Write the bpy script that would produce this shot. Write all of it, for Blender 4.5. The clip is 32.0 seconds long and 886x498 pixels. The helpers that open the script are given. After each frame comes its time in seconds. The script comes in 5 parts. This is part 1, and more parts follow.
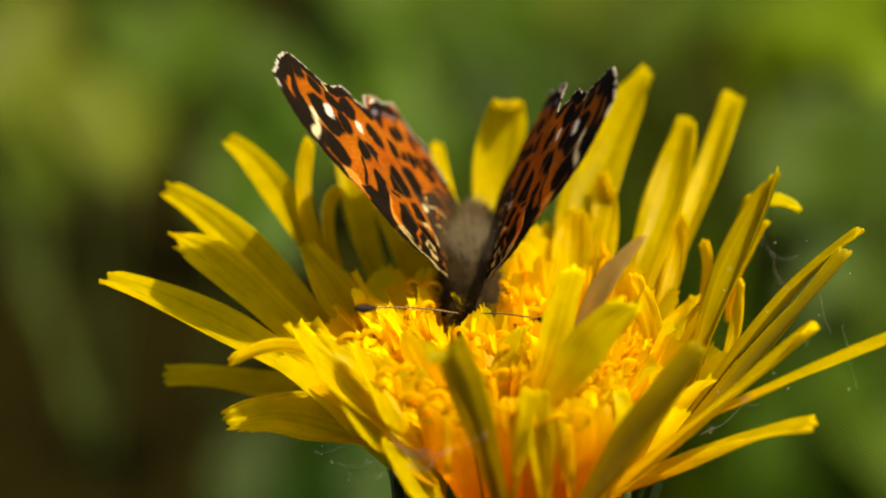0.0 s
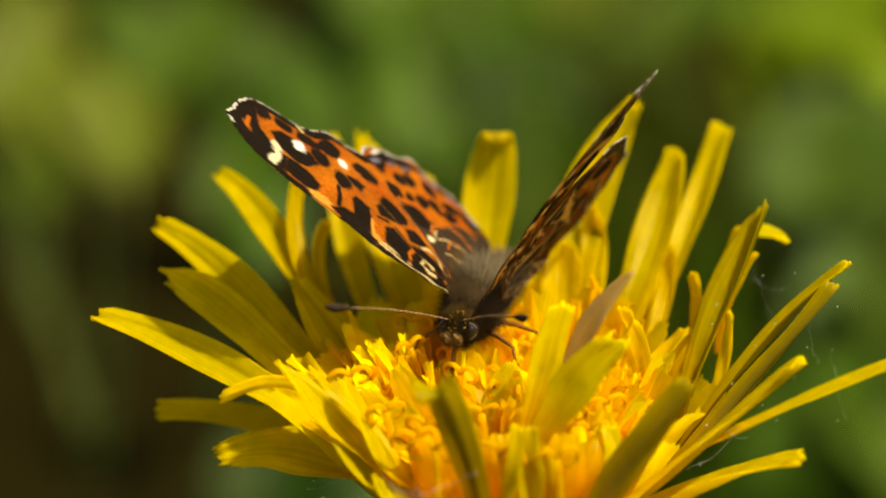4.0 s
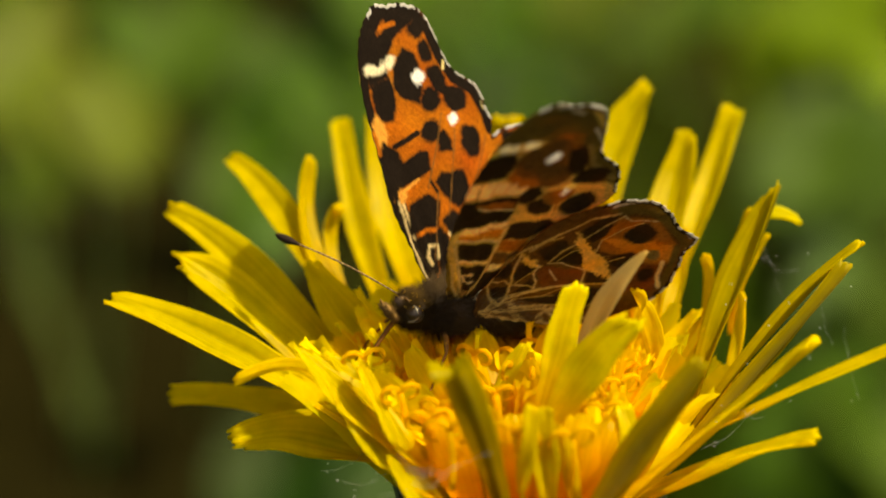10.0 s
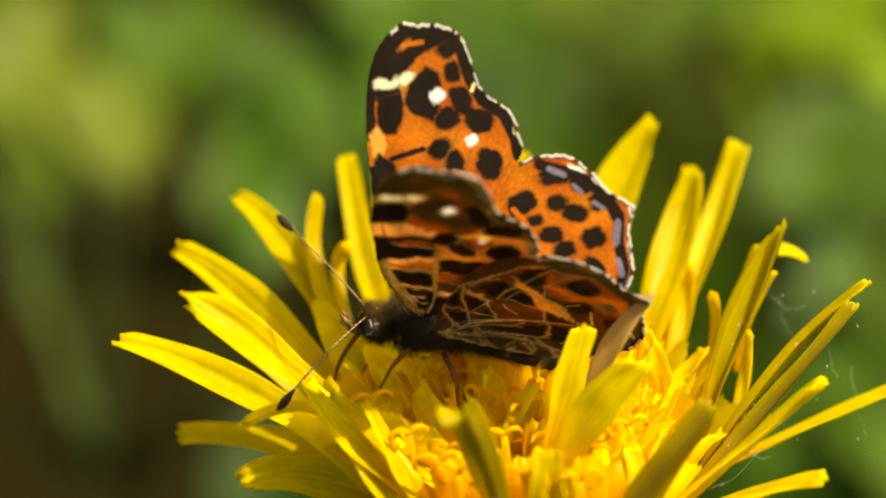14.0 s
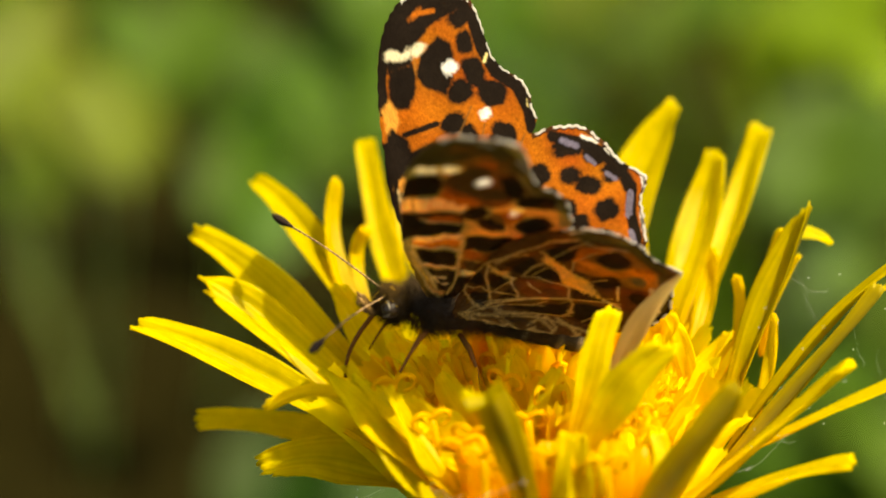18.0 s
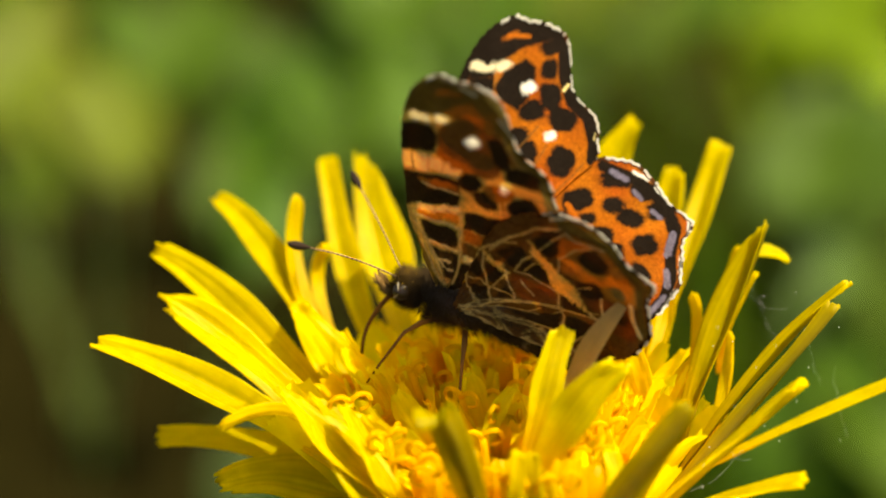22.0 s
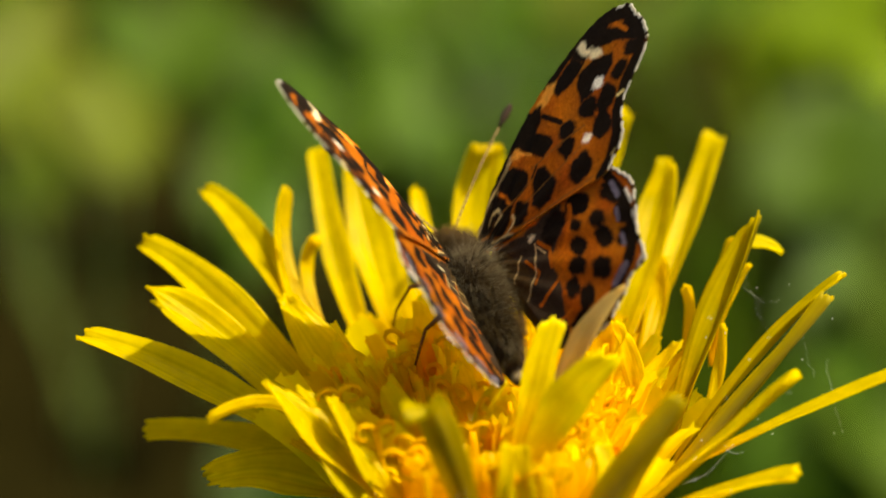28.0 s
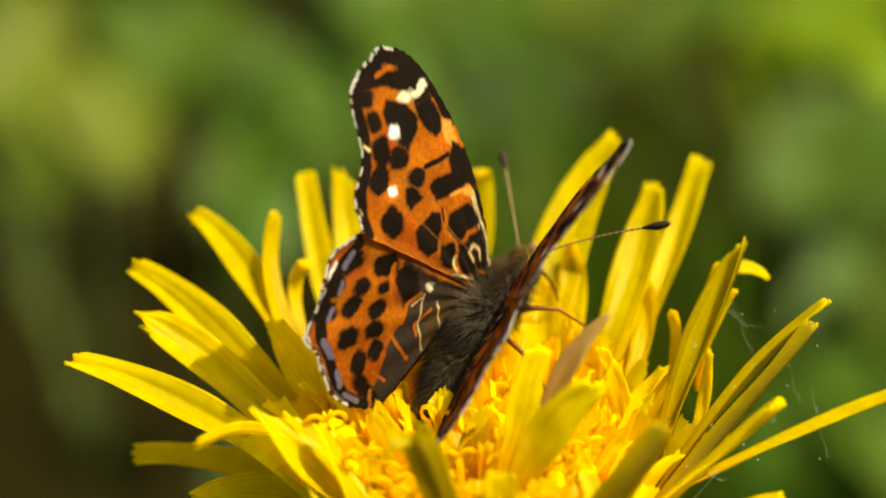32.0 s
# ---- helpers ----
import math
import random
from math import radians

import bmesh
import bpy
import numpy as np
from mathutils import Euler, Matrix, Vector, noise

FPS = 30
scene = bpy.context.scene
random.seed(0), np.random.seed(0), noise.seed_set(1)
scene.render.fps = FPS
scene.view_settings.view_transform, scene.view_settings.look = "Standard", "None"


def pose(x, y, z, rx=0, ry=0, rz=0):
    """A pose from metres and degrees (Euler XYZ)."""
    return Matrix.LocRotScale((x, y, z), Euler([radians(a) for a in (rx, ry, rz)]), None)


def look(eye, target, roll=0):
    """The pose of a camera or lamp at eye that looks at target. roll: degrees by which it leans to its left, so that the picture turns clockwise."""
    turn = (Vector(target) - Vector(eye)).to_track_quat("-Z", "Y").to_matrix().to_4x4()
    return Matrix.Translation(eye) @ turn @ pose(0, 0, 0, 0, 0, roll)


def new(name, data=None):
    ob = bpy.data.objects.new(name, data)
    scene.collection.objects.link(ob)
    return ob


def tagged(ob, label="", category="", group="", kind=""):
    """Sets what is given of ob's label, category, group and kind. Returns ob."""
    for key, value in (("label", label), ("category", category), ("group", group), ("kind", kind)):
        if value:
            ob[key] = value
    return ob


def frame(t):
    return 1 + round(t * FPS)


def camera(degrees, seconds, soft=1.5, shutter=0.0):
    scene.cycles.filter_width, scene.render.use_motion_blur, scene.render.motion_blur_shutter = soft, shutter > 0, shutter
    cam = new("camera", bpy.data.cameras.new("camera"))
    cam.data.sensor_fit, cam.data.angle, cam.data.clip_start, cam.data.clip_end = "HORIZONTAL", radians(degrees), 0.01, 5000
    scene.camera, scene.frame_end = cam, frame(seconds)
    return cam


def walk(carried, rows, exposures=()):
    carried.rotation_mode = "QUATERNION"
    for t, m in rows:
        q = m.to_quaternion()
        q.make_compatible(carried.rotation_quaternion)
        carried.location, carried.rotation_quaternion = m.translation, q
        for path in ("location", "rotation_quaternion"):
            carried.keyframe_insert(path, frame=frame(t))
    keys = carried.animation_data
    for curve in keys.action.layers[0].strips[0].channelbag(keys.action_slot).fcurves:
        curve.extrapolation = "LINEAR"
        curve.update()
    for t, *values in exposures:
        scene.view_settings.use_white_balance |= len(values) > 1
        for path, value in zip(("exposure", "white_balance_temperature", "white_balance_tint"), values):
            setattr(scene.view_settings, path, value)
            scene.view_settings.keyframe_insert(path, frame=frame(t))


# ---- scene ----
MM = 0.001
CENTRE = Vector((0.0, 0.0, 0.30))
DOWN = radians(22)
FORWARD = Vector((0, math.cos(DOWN), -math.sin(DOWN)))
UPWARD = Vector((0, math.sin(DOWN), math.cos(DOWN)))
SIDEWAYS = Vector((1, 0, 0))
REACH = 0.1482

# camera: a macro lens on a tripod
cam = camera(20.0, 32.0, soft=1.9)
eye = CENTRE - FORWARD * REACH
walk(cam, [(0.0, look(eye, CENTRE)), (32.0, look(eye, CENTRE))],
     [(0.0, 0.82, 8200, 1), (8.0, 0.87, 8200, 1), (11.0, 1.0, 8100, 1), (13.0, 1.42, 7900, 0), (22.0, 1.42, 7800, 0), (24.5, 1.42, 7800, 0), (28.0, 1.17, 7800, 0), (30.0, 1.13, 7800, 0), (32.0, 1.28, 7700, 0)])
cam.data.dof.use_dof = True
cam.data.dof.focus_distance = 0.1460
cam.data.dof.aperture_fstop = 21.0

# light
SUN_EL, SUN_AZ = 61.0, -11.0          # degrees; azimuth from +x towards +y
sun_dir = Vector((math.cos(radians(SUN_EL)) * math.cos(radians(SUN_AZ)), math.cos(radians(SUN_EL)) * math.sin(radians(SUN_AZ)), math.sin(radians(SUN_EL))))
world = bpy.data.worlds.new("sky")
scene.world = world
world.use_nodes = True
sky = world.node_tree.nodes.new("ShaderNodeTexSky")
sky.sky_type, sky.sun_disc = "NISHITA", False
sky.dust_density, sky.air_density = 5.0, 0.7
sky.sun_elevation, sky.sun_rotation = radians(SUN_EL), radians(90 - SUN_AZ)
background = world.node_tree.nodes["Background"]
background.inputs["Strength"].default_value = 0.115
world.node_tree.links.new(sky.outputs["Color"], background.inputs["Color"])
lamp = bpy.data.lights.new("sun", "SUN")
lamp.energy, lamp.angle, lamp.color = 4.0, radians(0.55), (1.0, 0.90, 0.72)
sun = new("sun", lamp)
sun.matrix_world = look(CENTRE + sun_dir * 3, CENTRE)


# materials
def material(name, colour=(0.5, 0.5, 0.5), rough=0.5, sheer=0.0, tint="", vary=0.25, grain=300.0, bump=0.2, metal=0.0, gloss=0.5):
    m = bpy.data.materials.new(name)
    m.use_nodes = True
    nt = m.node_tree
    bsdf = nt.nodes["Principled BSDF"]
    coord = nt.nodes.new("ShaderNodeTexCoord")
    fine = nt.nodes.new("ShaderNodeTexNoise")
    fine.inputs["Scale"].default_value, fine.inputs["Detail"].default_value = grain, 4
    broad = nt.nodes.new("ShaderNodeTexNoise")
    broad.inputs["Scale"].default_value, broad.inputs["Detail"].default_value = grain * 0.13, 2
    for n in (fine, broad):
        nt.links.new(coord.outputs["Object"], n.inputs["Vector"])
    if tint:
        src = nt.nodes.new("ShaderNodeAttribute")
        src.attribute_name = tint
    else:
        src = nt.nodes.new("ShaderNodeRGB")
        src.outputs[0].default_value = (*colour, 1)
    total = nt.nodes.new("ShaderNodeMath")
    total.operation = "ADD"
    nt.links.new(fine.outputs["Fac"], total.inputs[0])
    nt.links.new(broad.outputs["Fac"], total.inputs[1])
    ramp = nt.nodes.new("ShaderNodeMapRange")
    ramp.inputs["From Min"].default_value, ramp.inputs["From Max"].default_value = 0.6, 1.4
    ramp.inputs["To Min"].default_value, ramp.inputs["To Max"].default_value = 1 - vary, 1 + vary
    nt.links.new(total.outputs[0], ramp.inputs["Value"])
    info = nt.nodes.new("ShaderNodeObjectInfo")
    each = nt.nodes.new("ShaderNodeMapRange")
    each.inputs["To Min"].default_value, each.inputs["To Max"].default_value = 1 - vary * 0.4, 1 + vary * 0.4
    nt.links.new(info.outputs["Random"], each.inputs["Value"])
    both = nt.nodes.new("ShaderNodeMath")
    both.operation = "MULTIPLY"
    nt.links.new(ramp.outputs[0], both.inputs[0])
    nt.links.new(each.outputs[0], both.inputs[1])
    scaled = nt.nodes.new("ShaderNodeVectorMath")
    scaled.operation = "SCALE"
    nt.links.new(src.outputs[0], scaled.inputs[0])
    nt.links.new(both.outputs[0], scaled.inputs["Scale"])
    nt.links.new(scaled.outputs[0], bsdf.inputs["Base Color"])
    bsdf.inputs["Roughness"].default_value = rough
    bsdf.inputs["Metallic"].default_value = metal
    bsdf.inputs["Specular IOR Level"].default_value = gloss
    if bump:
        b = nt.nodes.new("ShaderNodeBump")
        b.inputs["Strength"].default_value, b.inputs["Distance"].default_value = bump, 0.3 / grain
        nt.links.new(fine.outputs["Fac"], b.inputs["Height"])
        nt.links.new(b.outputs[0], bsdf.inputs["Normal"])
    if sheer:
        mix = nt.nodes.new("ShaderNodeMixShader")
        mix.inputs[0].default_value = sheer
        tr = nt.nodes.new("ShaderNodeBsdfTranslucent")
        nt.links.new(scaled.outputs[0], tr.inputs["Color"])
        nt.links.new(bsdf.outputs[0], mix.inputs[1])
        nt.links.new(tr.outputs[0], mix.inputs[2])
        nt.links.new(mix.outputs[0], nt.nodes["Material Output"].inputs["Surface"])
    return m


PETAL = material("petal", rough=0.42, sheer=0.76, tint="tint", vary=0.16, grain=900, bump=0.12, gloss=0.18)
WING = material("wing_scales", rough=0.7, sheer=0.50, tint="tint", vary=0.30, grain=2600, bump=0.3, gloss=0.04)
FUR = material("fur", (0.036, 0.023, 0.011), 0.9, vary=0.5, grain=2500, gloss=0.03)
PALE_FUR = material("pale_fur", (0.058, 0.034, 0.010), 0.9, vary=0.5, grain=2500, gloss=0.03)
SILVER_FUR = material("silver_fur", (0.13, 0.105, 0.068), 0.8, vary=0.4, grain=2500, gloss=0.1)
GREY_FUR = material("grey_fur", (0.060, 0.040, 0.018), 0.9, vary=0.5, grain=2500, gloss=0.02)
PALP = material("palp_hair", (0.13, 0.075, 0.024), 0.9, vary=0.5, grain=2500, gloss=0.03)
BODY = material("body_chitin", rough=0.85, tint="tint", vary=0.3, grain=2200, bump=0.5, gloss=0.05)
EYE = material("eye", (0.03, 0.018, 0.010), 0.35, vary=0.2, grain=4000)
LEG = material("leg_chitin", (0.17, 0.068, 0.012), 0.7, vary=0.25, grain=2500, gloss=0.1)
DARK = material("dark_chitin", (0.02, 0.012, 0.008), 0.8, vary=0.25, grain=2500, gloss=0.1)
RIM = material("eye_rim", (0.36, 0.31, 0.22), 0.8, vary=0.2, grain=2500, gloss=0.1)
POLLEN = material("pollen", (0.75, 0.42, 0.02), 0.7, vary=0.3, grain=2500, gloss=0.1)
STALK = material("stalk", (0.16, 0.22, 0.05), 0.5, sheer=0.15, vary=0.3, grain=500)
BRACT = material("bract", (0.05, 0.085, 0.02), 0.5, sheer=0.2, vary=0.3, grain=700)
SILK = material("silk", (0.8, 0.8, 0.78), 0.3, sheer=0.3, vary=0.1, grain=800)
LEAF = material("leaf", tint="tint", rough=0.5, sheer=0.4, vary=0.3, grain=60, bump=0.2, gloss=0.12)
# soil albedo cut to near black: shade of surrounding plants is in the colour
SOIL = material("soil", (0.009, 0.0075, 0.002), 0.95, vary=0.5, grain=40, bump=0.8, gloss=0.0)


# mesh helpers
def sheet_mesh(name, verts, faces, colours, mat, smooth=True):
    me = bpy.data.meshes.new(name)
    me.from_pydata([tuple(v) for v in verts], [], faces)
    if colours is not None:
        at = me.attributes.new("tint", "FLOAT_COLOR", "POINT")
        data = np.ones((len(verts), 4), np.float32)
        data[:, :3] = colours
        at.data.foreach_set("color", data.ravel())
    me.materials.append(mat)
    if smooth:
        me.polygons.foreach_set("use_smooth", [True] * len(me.polygons))
    me.update()
    return me


def child(name, me, parent, label=""):
    ob = new(name, me)
    ob.parent = parent
    if label:
        ob["label"] = label
    return ob


def tube(points, radii, sides=7, cap=True):
    """Vertices and faces of a round tube along points."""
    pts = [Vector(p) for p in points]
    verts, faces = [], []
    n = len(pts)
    ref = Vector((0.13, 0.31, 0.94)).normalized()
    for i, p in enumerate(pts):
        d = (pts[min(i + 1, n - 1)] - pts[max(i - 1, 0)]).normalized()
        a = d.cross(ref)
        if a.length < 1e-3:
            a = d.cross(Vector((1, 0, 0)))
        a.normalize()
        b = d.cross(a)
        for k in range(sides):
            ang = 2 * math.pi * k / sides
            verts.append(p + (a * math.cos(ang) + b * math.sin(ang)) * radii[i])
    for i in range(n - 1):
        for k in range(sides):
            k2 = (k + 1) % sides
            faces.append((i * sides + k, i * sides + k2, (i + 1) * sides + k2, (i + 1) * sides + k))
    if cap:
        faces.append(tuple(range(sides - 1, -1, -1)))
        faces.append(tuple((n - 1) * sides + k for k in range(sides)))
    return verts, faces


def joined(pieces):
    verts, faces = [], []
    for v, f in pieces:
        o = len(verts)
        verts += list(v)
        faces += [tuple(i + o for i in q) for q in f]
    return verts, faces


def bend(a, b, c, n):
    """n + 1 points of a curve from a through b to c."""
    a, b, c = Vector(a), Vector(b), Vector(c)
    k = b * 2 - (a + c) * 0.5
    return [a * (1 - s) ** 2 + k * 2 * s * (1 - s) + c * s * s for s in (i / n for i in range(n + 1))]


def to_view(u, v, w):
    return SIDEWAYS * u + UPWARD * v + FORWARD * w


# ground and meadow behind the flower
def build_ground():
    n = 60
    verts, faces = [], []
    for j in range(n + 1):
        for i in range(n + 1):
            s, t = (i / n - 0.5) * 2, (j / n - 0.5) * 2
            x, y = math.copysign(abs(s) ** 3, s) * 300, math.copysign(abs(t) ** 3, t) * 300 + 0.6
            verts.append((x, y, 0.012 * noise.noise((x * 9, y * 9, 0))))
    for j in range(n):
        for i in range(n):
            a = j * (n + 1) + i
            faces.append((a, a + 1, a + n + 2, a + n + 1))
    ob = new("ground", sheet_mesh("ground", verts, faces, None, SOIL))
    tagged(ob, "brown soil and litter under the meadow, darkened in colour for plant shade", "ground", kind="structure")


# spots kept free of grass so the shade-darkened soil shows: bearing and radius
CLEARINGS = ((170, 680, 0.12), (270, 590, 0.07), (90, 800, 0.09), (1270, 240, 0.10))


def on_ground(px, py):
    d = FORWARD + (SIDEWAYS * (px - 784) + UPWARD * (441 - py)) / 4446.3
    return eye - d * (eye.z / d.z)


def build_grass():
    rng = random.Random(4)
    bare = [(on_ground(px, py), rad) for px, py, rad in CLEARINGS]
    verts, faces, cols = [], [], []
    for k in range(31000):
        if k < 9000:
            y = 0.30 + 2.6 * rng.random() ** 1.4
            x = rng.uniform(-0.25 - y * 0.35, 0.25 + y * 0.35)
        else:
            far, turn = 0.22 + 4.2 * rng.random() ** 1.3, rng.uniform(0, 6.283)
            x, y = far * math.cos(turn), far * math.sin(turn)
            if y > 0.1 and abs(x) < 0.25 + y * 0.35 and y < 2.9:
                continue
        dens = noise.noise((x * 5 + 3.1, y * 5, 0.3))
        if dens < (-0.12 if k < 9000 else -0.3) or (abs(x) < 0.2 and 0 < y < 0.42):
            continue
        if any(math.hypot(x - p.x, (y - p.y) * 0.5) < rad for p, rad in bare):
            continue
        h = rng.uniform(0.05, 0.13) * (1 + dens)
        wd = rng.uniform(0.0012, 0.003)
        a = rng.uniform(0, 6.28)
        dx, dy = math.cos(a), math.sin(a)
        lean = rng.uniform(0.1, 0.8) * h
        b = rng.uniform(0, 6.28)
        lx, ly = math.cos(b) * lean, math.sin(b) * lean
        o = len(verts)
        c = Vector((0.05, 0.095, 0.004)) * rng.uniform(0.6, 1.4)
        c.x *= rng.uniform(0.8, 1.5)
        for s, w in ((0, 1), (0.4, 0.95), (0.75, 0.6), (1, 0.05)):
            px, py, pz = x + lx * s * s, y + ly * s * s, h * s * (1 - 0.25 * s * lean / h)
            verts += [(px - dx * wd * w, py - dy * wd * w, pz), (px + dx * wd * w, py + dy * wd * w, pz)]
            cols += [c[:], c[:]]
        for i in range(3):
            faces.append((o + 2 * i, o + 2 * i + 1, o + 2 * i + 3, o + 2 * i + 2))
    ob = new("meadow_grass", sheet_mesh("meadow_grass", verts, faces, np.array(cols), LEAF))
    tagged(ob, "blurred green meadow grass growing round the flower", "grass", kind="stuff")


def leaf_blade(length, width, colour, rng, droop=0.2):
    n, m = 10, 6
    verts, faces, cols = [], [], []
    for i in range(n + 1):
        s = i / n
        half = width * 0.5 * (math.sin(math.pi * min(1, s * 0.93 + 0.05)) ** 0.75)
        for j in range(m + 1):
            q = j / m * 2 - 1
            z = -droop * length * s * s + abs(q) * half * 0.25 + 0.03 * width * math.sin(s * 9)
            verts.append((q * half * (1 + 0.06 * math.sin(s * 25)), s * length, z))
            f = 1.25 if abs(q) < 0.1 else 1.0
            cols.append([c * f for c in colour])
    for i in range(n):
        for j in range(m):
            a = i * (m + 1) + j
            faces.append((a, a + 1, a + m + 2, a + m + 1))
    return verts, faces, cols


def leafy_plant(px, py, depth, size, colour, count=3, seed=0, spread=1.0):
    """A broad-leaved meadow plant whose leaves gather round the point at that depth behind the flower."""
    rng = random.Random(seed)
    k = (REACH + depth) / 4446.3
    at = eye + FORWARD * (REACH + depth) + SIDEWAYS * (px - 784) * k + UPWARD * (441 - py) * k
    root = Vector((at.x + rng.uniform(-0.02, 0.02), at.y + 0.03, 0.0))
    plant = new("leafy_plant")
    plant.location = root
    for i in range(count):
        c = at + Vector((rng.uniform(-1, 1), rng.uniform(-0.6, 0.6), rng.uniform(-0.6, 0.6))) * size * 0.45 * spread * (i > 0)
        ln, wd = size * rng.uniform(0.9, 1.25), size * rng.uniform(0.55, 0.8)
        tint = [v * rng.uniform(0.85, 1.15) for v in colour]
        v, f, cl = leaf_blade(ln, wd, tint, rng)
        ob = child("leaf", sheet_mesh("leaf", v, f, np.array(cl), LEAF), plant)
        m = pose(0, 0, 0, rng.uniform(25, 65), rng.uniform(0, 35), rng.uniform(-70, 40))
        low = c - m.to_3x3() @ Vector((0, ln * 0.5, 0))
        ob.matrix_local = Matrix.Translation(low - root) @ m
        v, f = tube(bend((rng.uniform(-0.004, 0.004), 0, -0.005), (low - root) * 0.5 + Vector((0, 0.01, 0)), low - root, 6), [0.0012] * 7, 5)
        child("leaf_stalk", sheet_mesh("leaf_stalk", v, f, None, STALK), plant)
    tagged(plant, "blurred broad-leaved green meadow plant in sunlight", "plant", group="plants behind the flower")


build_ground()
build_grass()
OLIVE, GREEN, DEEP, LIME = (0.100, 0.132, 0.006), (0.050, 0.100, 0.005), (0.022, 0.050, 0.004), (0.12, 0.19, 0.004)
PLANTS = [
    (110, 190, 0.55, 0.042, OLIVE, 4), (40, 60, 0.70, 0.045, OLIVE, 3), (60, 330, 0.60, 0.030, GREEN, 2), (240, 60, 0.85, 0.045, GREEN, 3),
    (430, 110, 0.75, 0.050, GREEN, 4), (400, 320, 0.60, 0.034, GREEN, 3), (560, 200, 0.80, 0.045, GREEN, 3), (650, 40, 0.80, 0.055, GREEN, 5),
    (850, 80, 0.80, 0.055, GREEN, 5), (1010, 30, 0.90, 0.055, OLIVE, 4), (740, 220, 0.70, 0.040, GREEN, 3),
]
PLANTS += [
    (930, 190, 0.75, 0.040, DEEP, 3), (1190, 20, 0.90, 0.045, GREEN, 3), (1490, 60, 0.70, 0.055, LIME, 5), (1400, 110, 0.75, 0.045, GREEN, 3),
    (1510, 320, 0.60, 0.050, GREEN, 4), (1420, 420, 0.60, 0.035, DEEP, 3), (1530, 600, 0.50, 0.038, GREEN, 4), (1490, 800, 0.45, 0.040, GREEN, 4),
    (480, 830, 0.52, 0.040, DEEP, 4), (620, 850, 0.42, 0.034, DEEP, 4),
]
for n, (px, py, depth, size, colour, count) in enumerate(PLANTS):
    leafy_plant(px, py, depth, size, colour, count, seed=40 + n)

# ---- the dandelion ----
dandelion = new("dandelion")
dandelion.location = CENTRE
tagged(dandelion, "open yellow dandelion with long toothed petals on its stalk", "flower")
AXIS = Vector((4.9, -2.4, 0.0))
BASE_Z = -16.6


def petal_colours(kind):
    return {"broad": ((0.89, 0.735, 0.005), (0.80, 0.65, 0.011)), "plain": ((0.93, 0.74, 0.005), (0.92, 0.71, 0.006)), "glow": ((0.97, 0.775, 0.004), (0.97, 0.76, 0.004)),
            "ember": ((0.97, 0.70, 0.003), (0.97, 0.68, 0.003)), "strap": ((0.95, 0.84, 0.030), (0.94, 0.82, 0.030)), "dull": ((0.78, 0.63, 0.008), (0.54, 0.44, 0.012)), "withered": ((0.66, 0.50, 0.17), (0.62, 0.46, 0.16))}[kind]


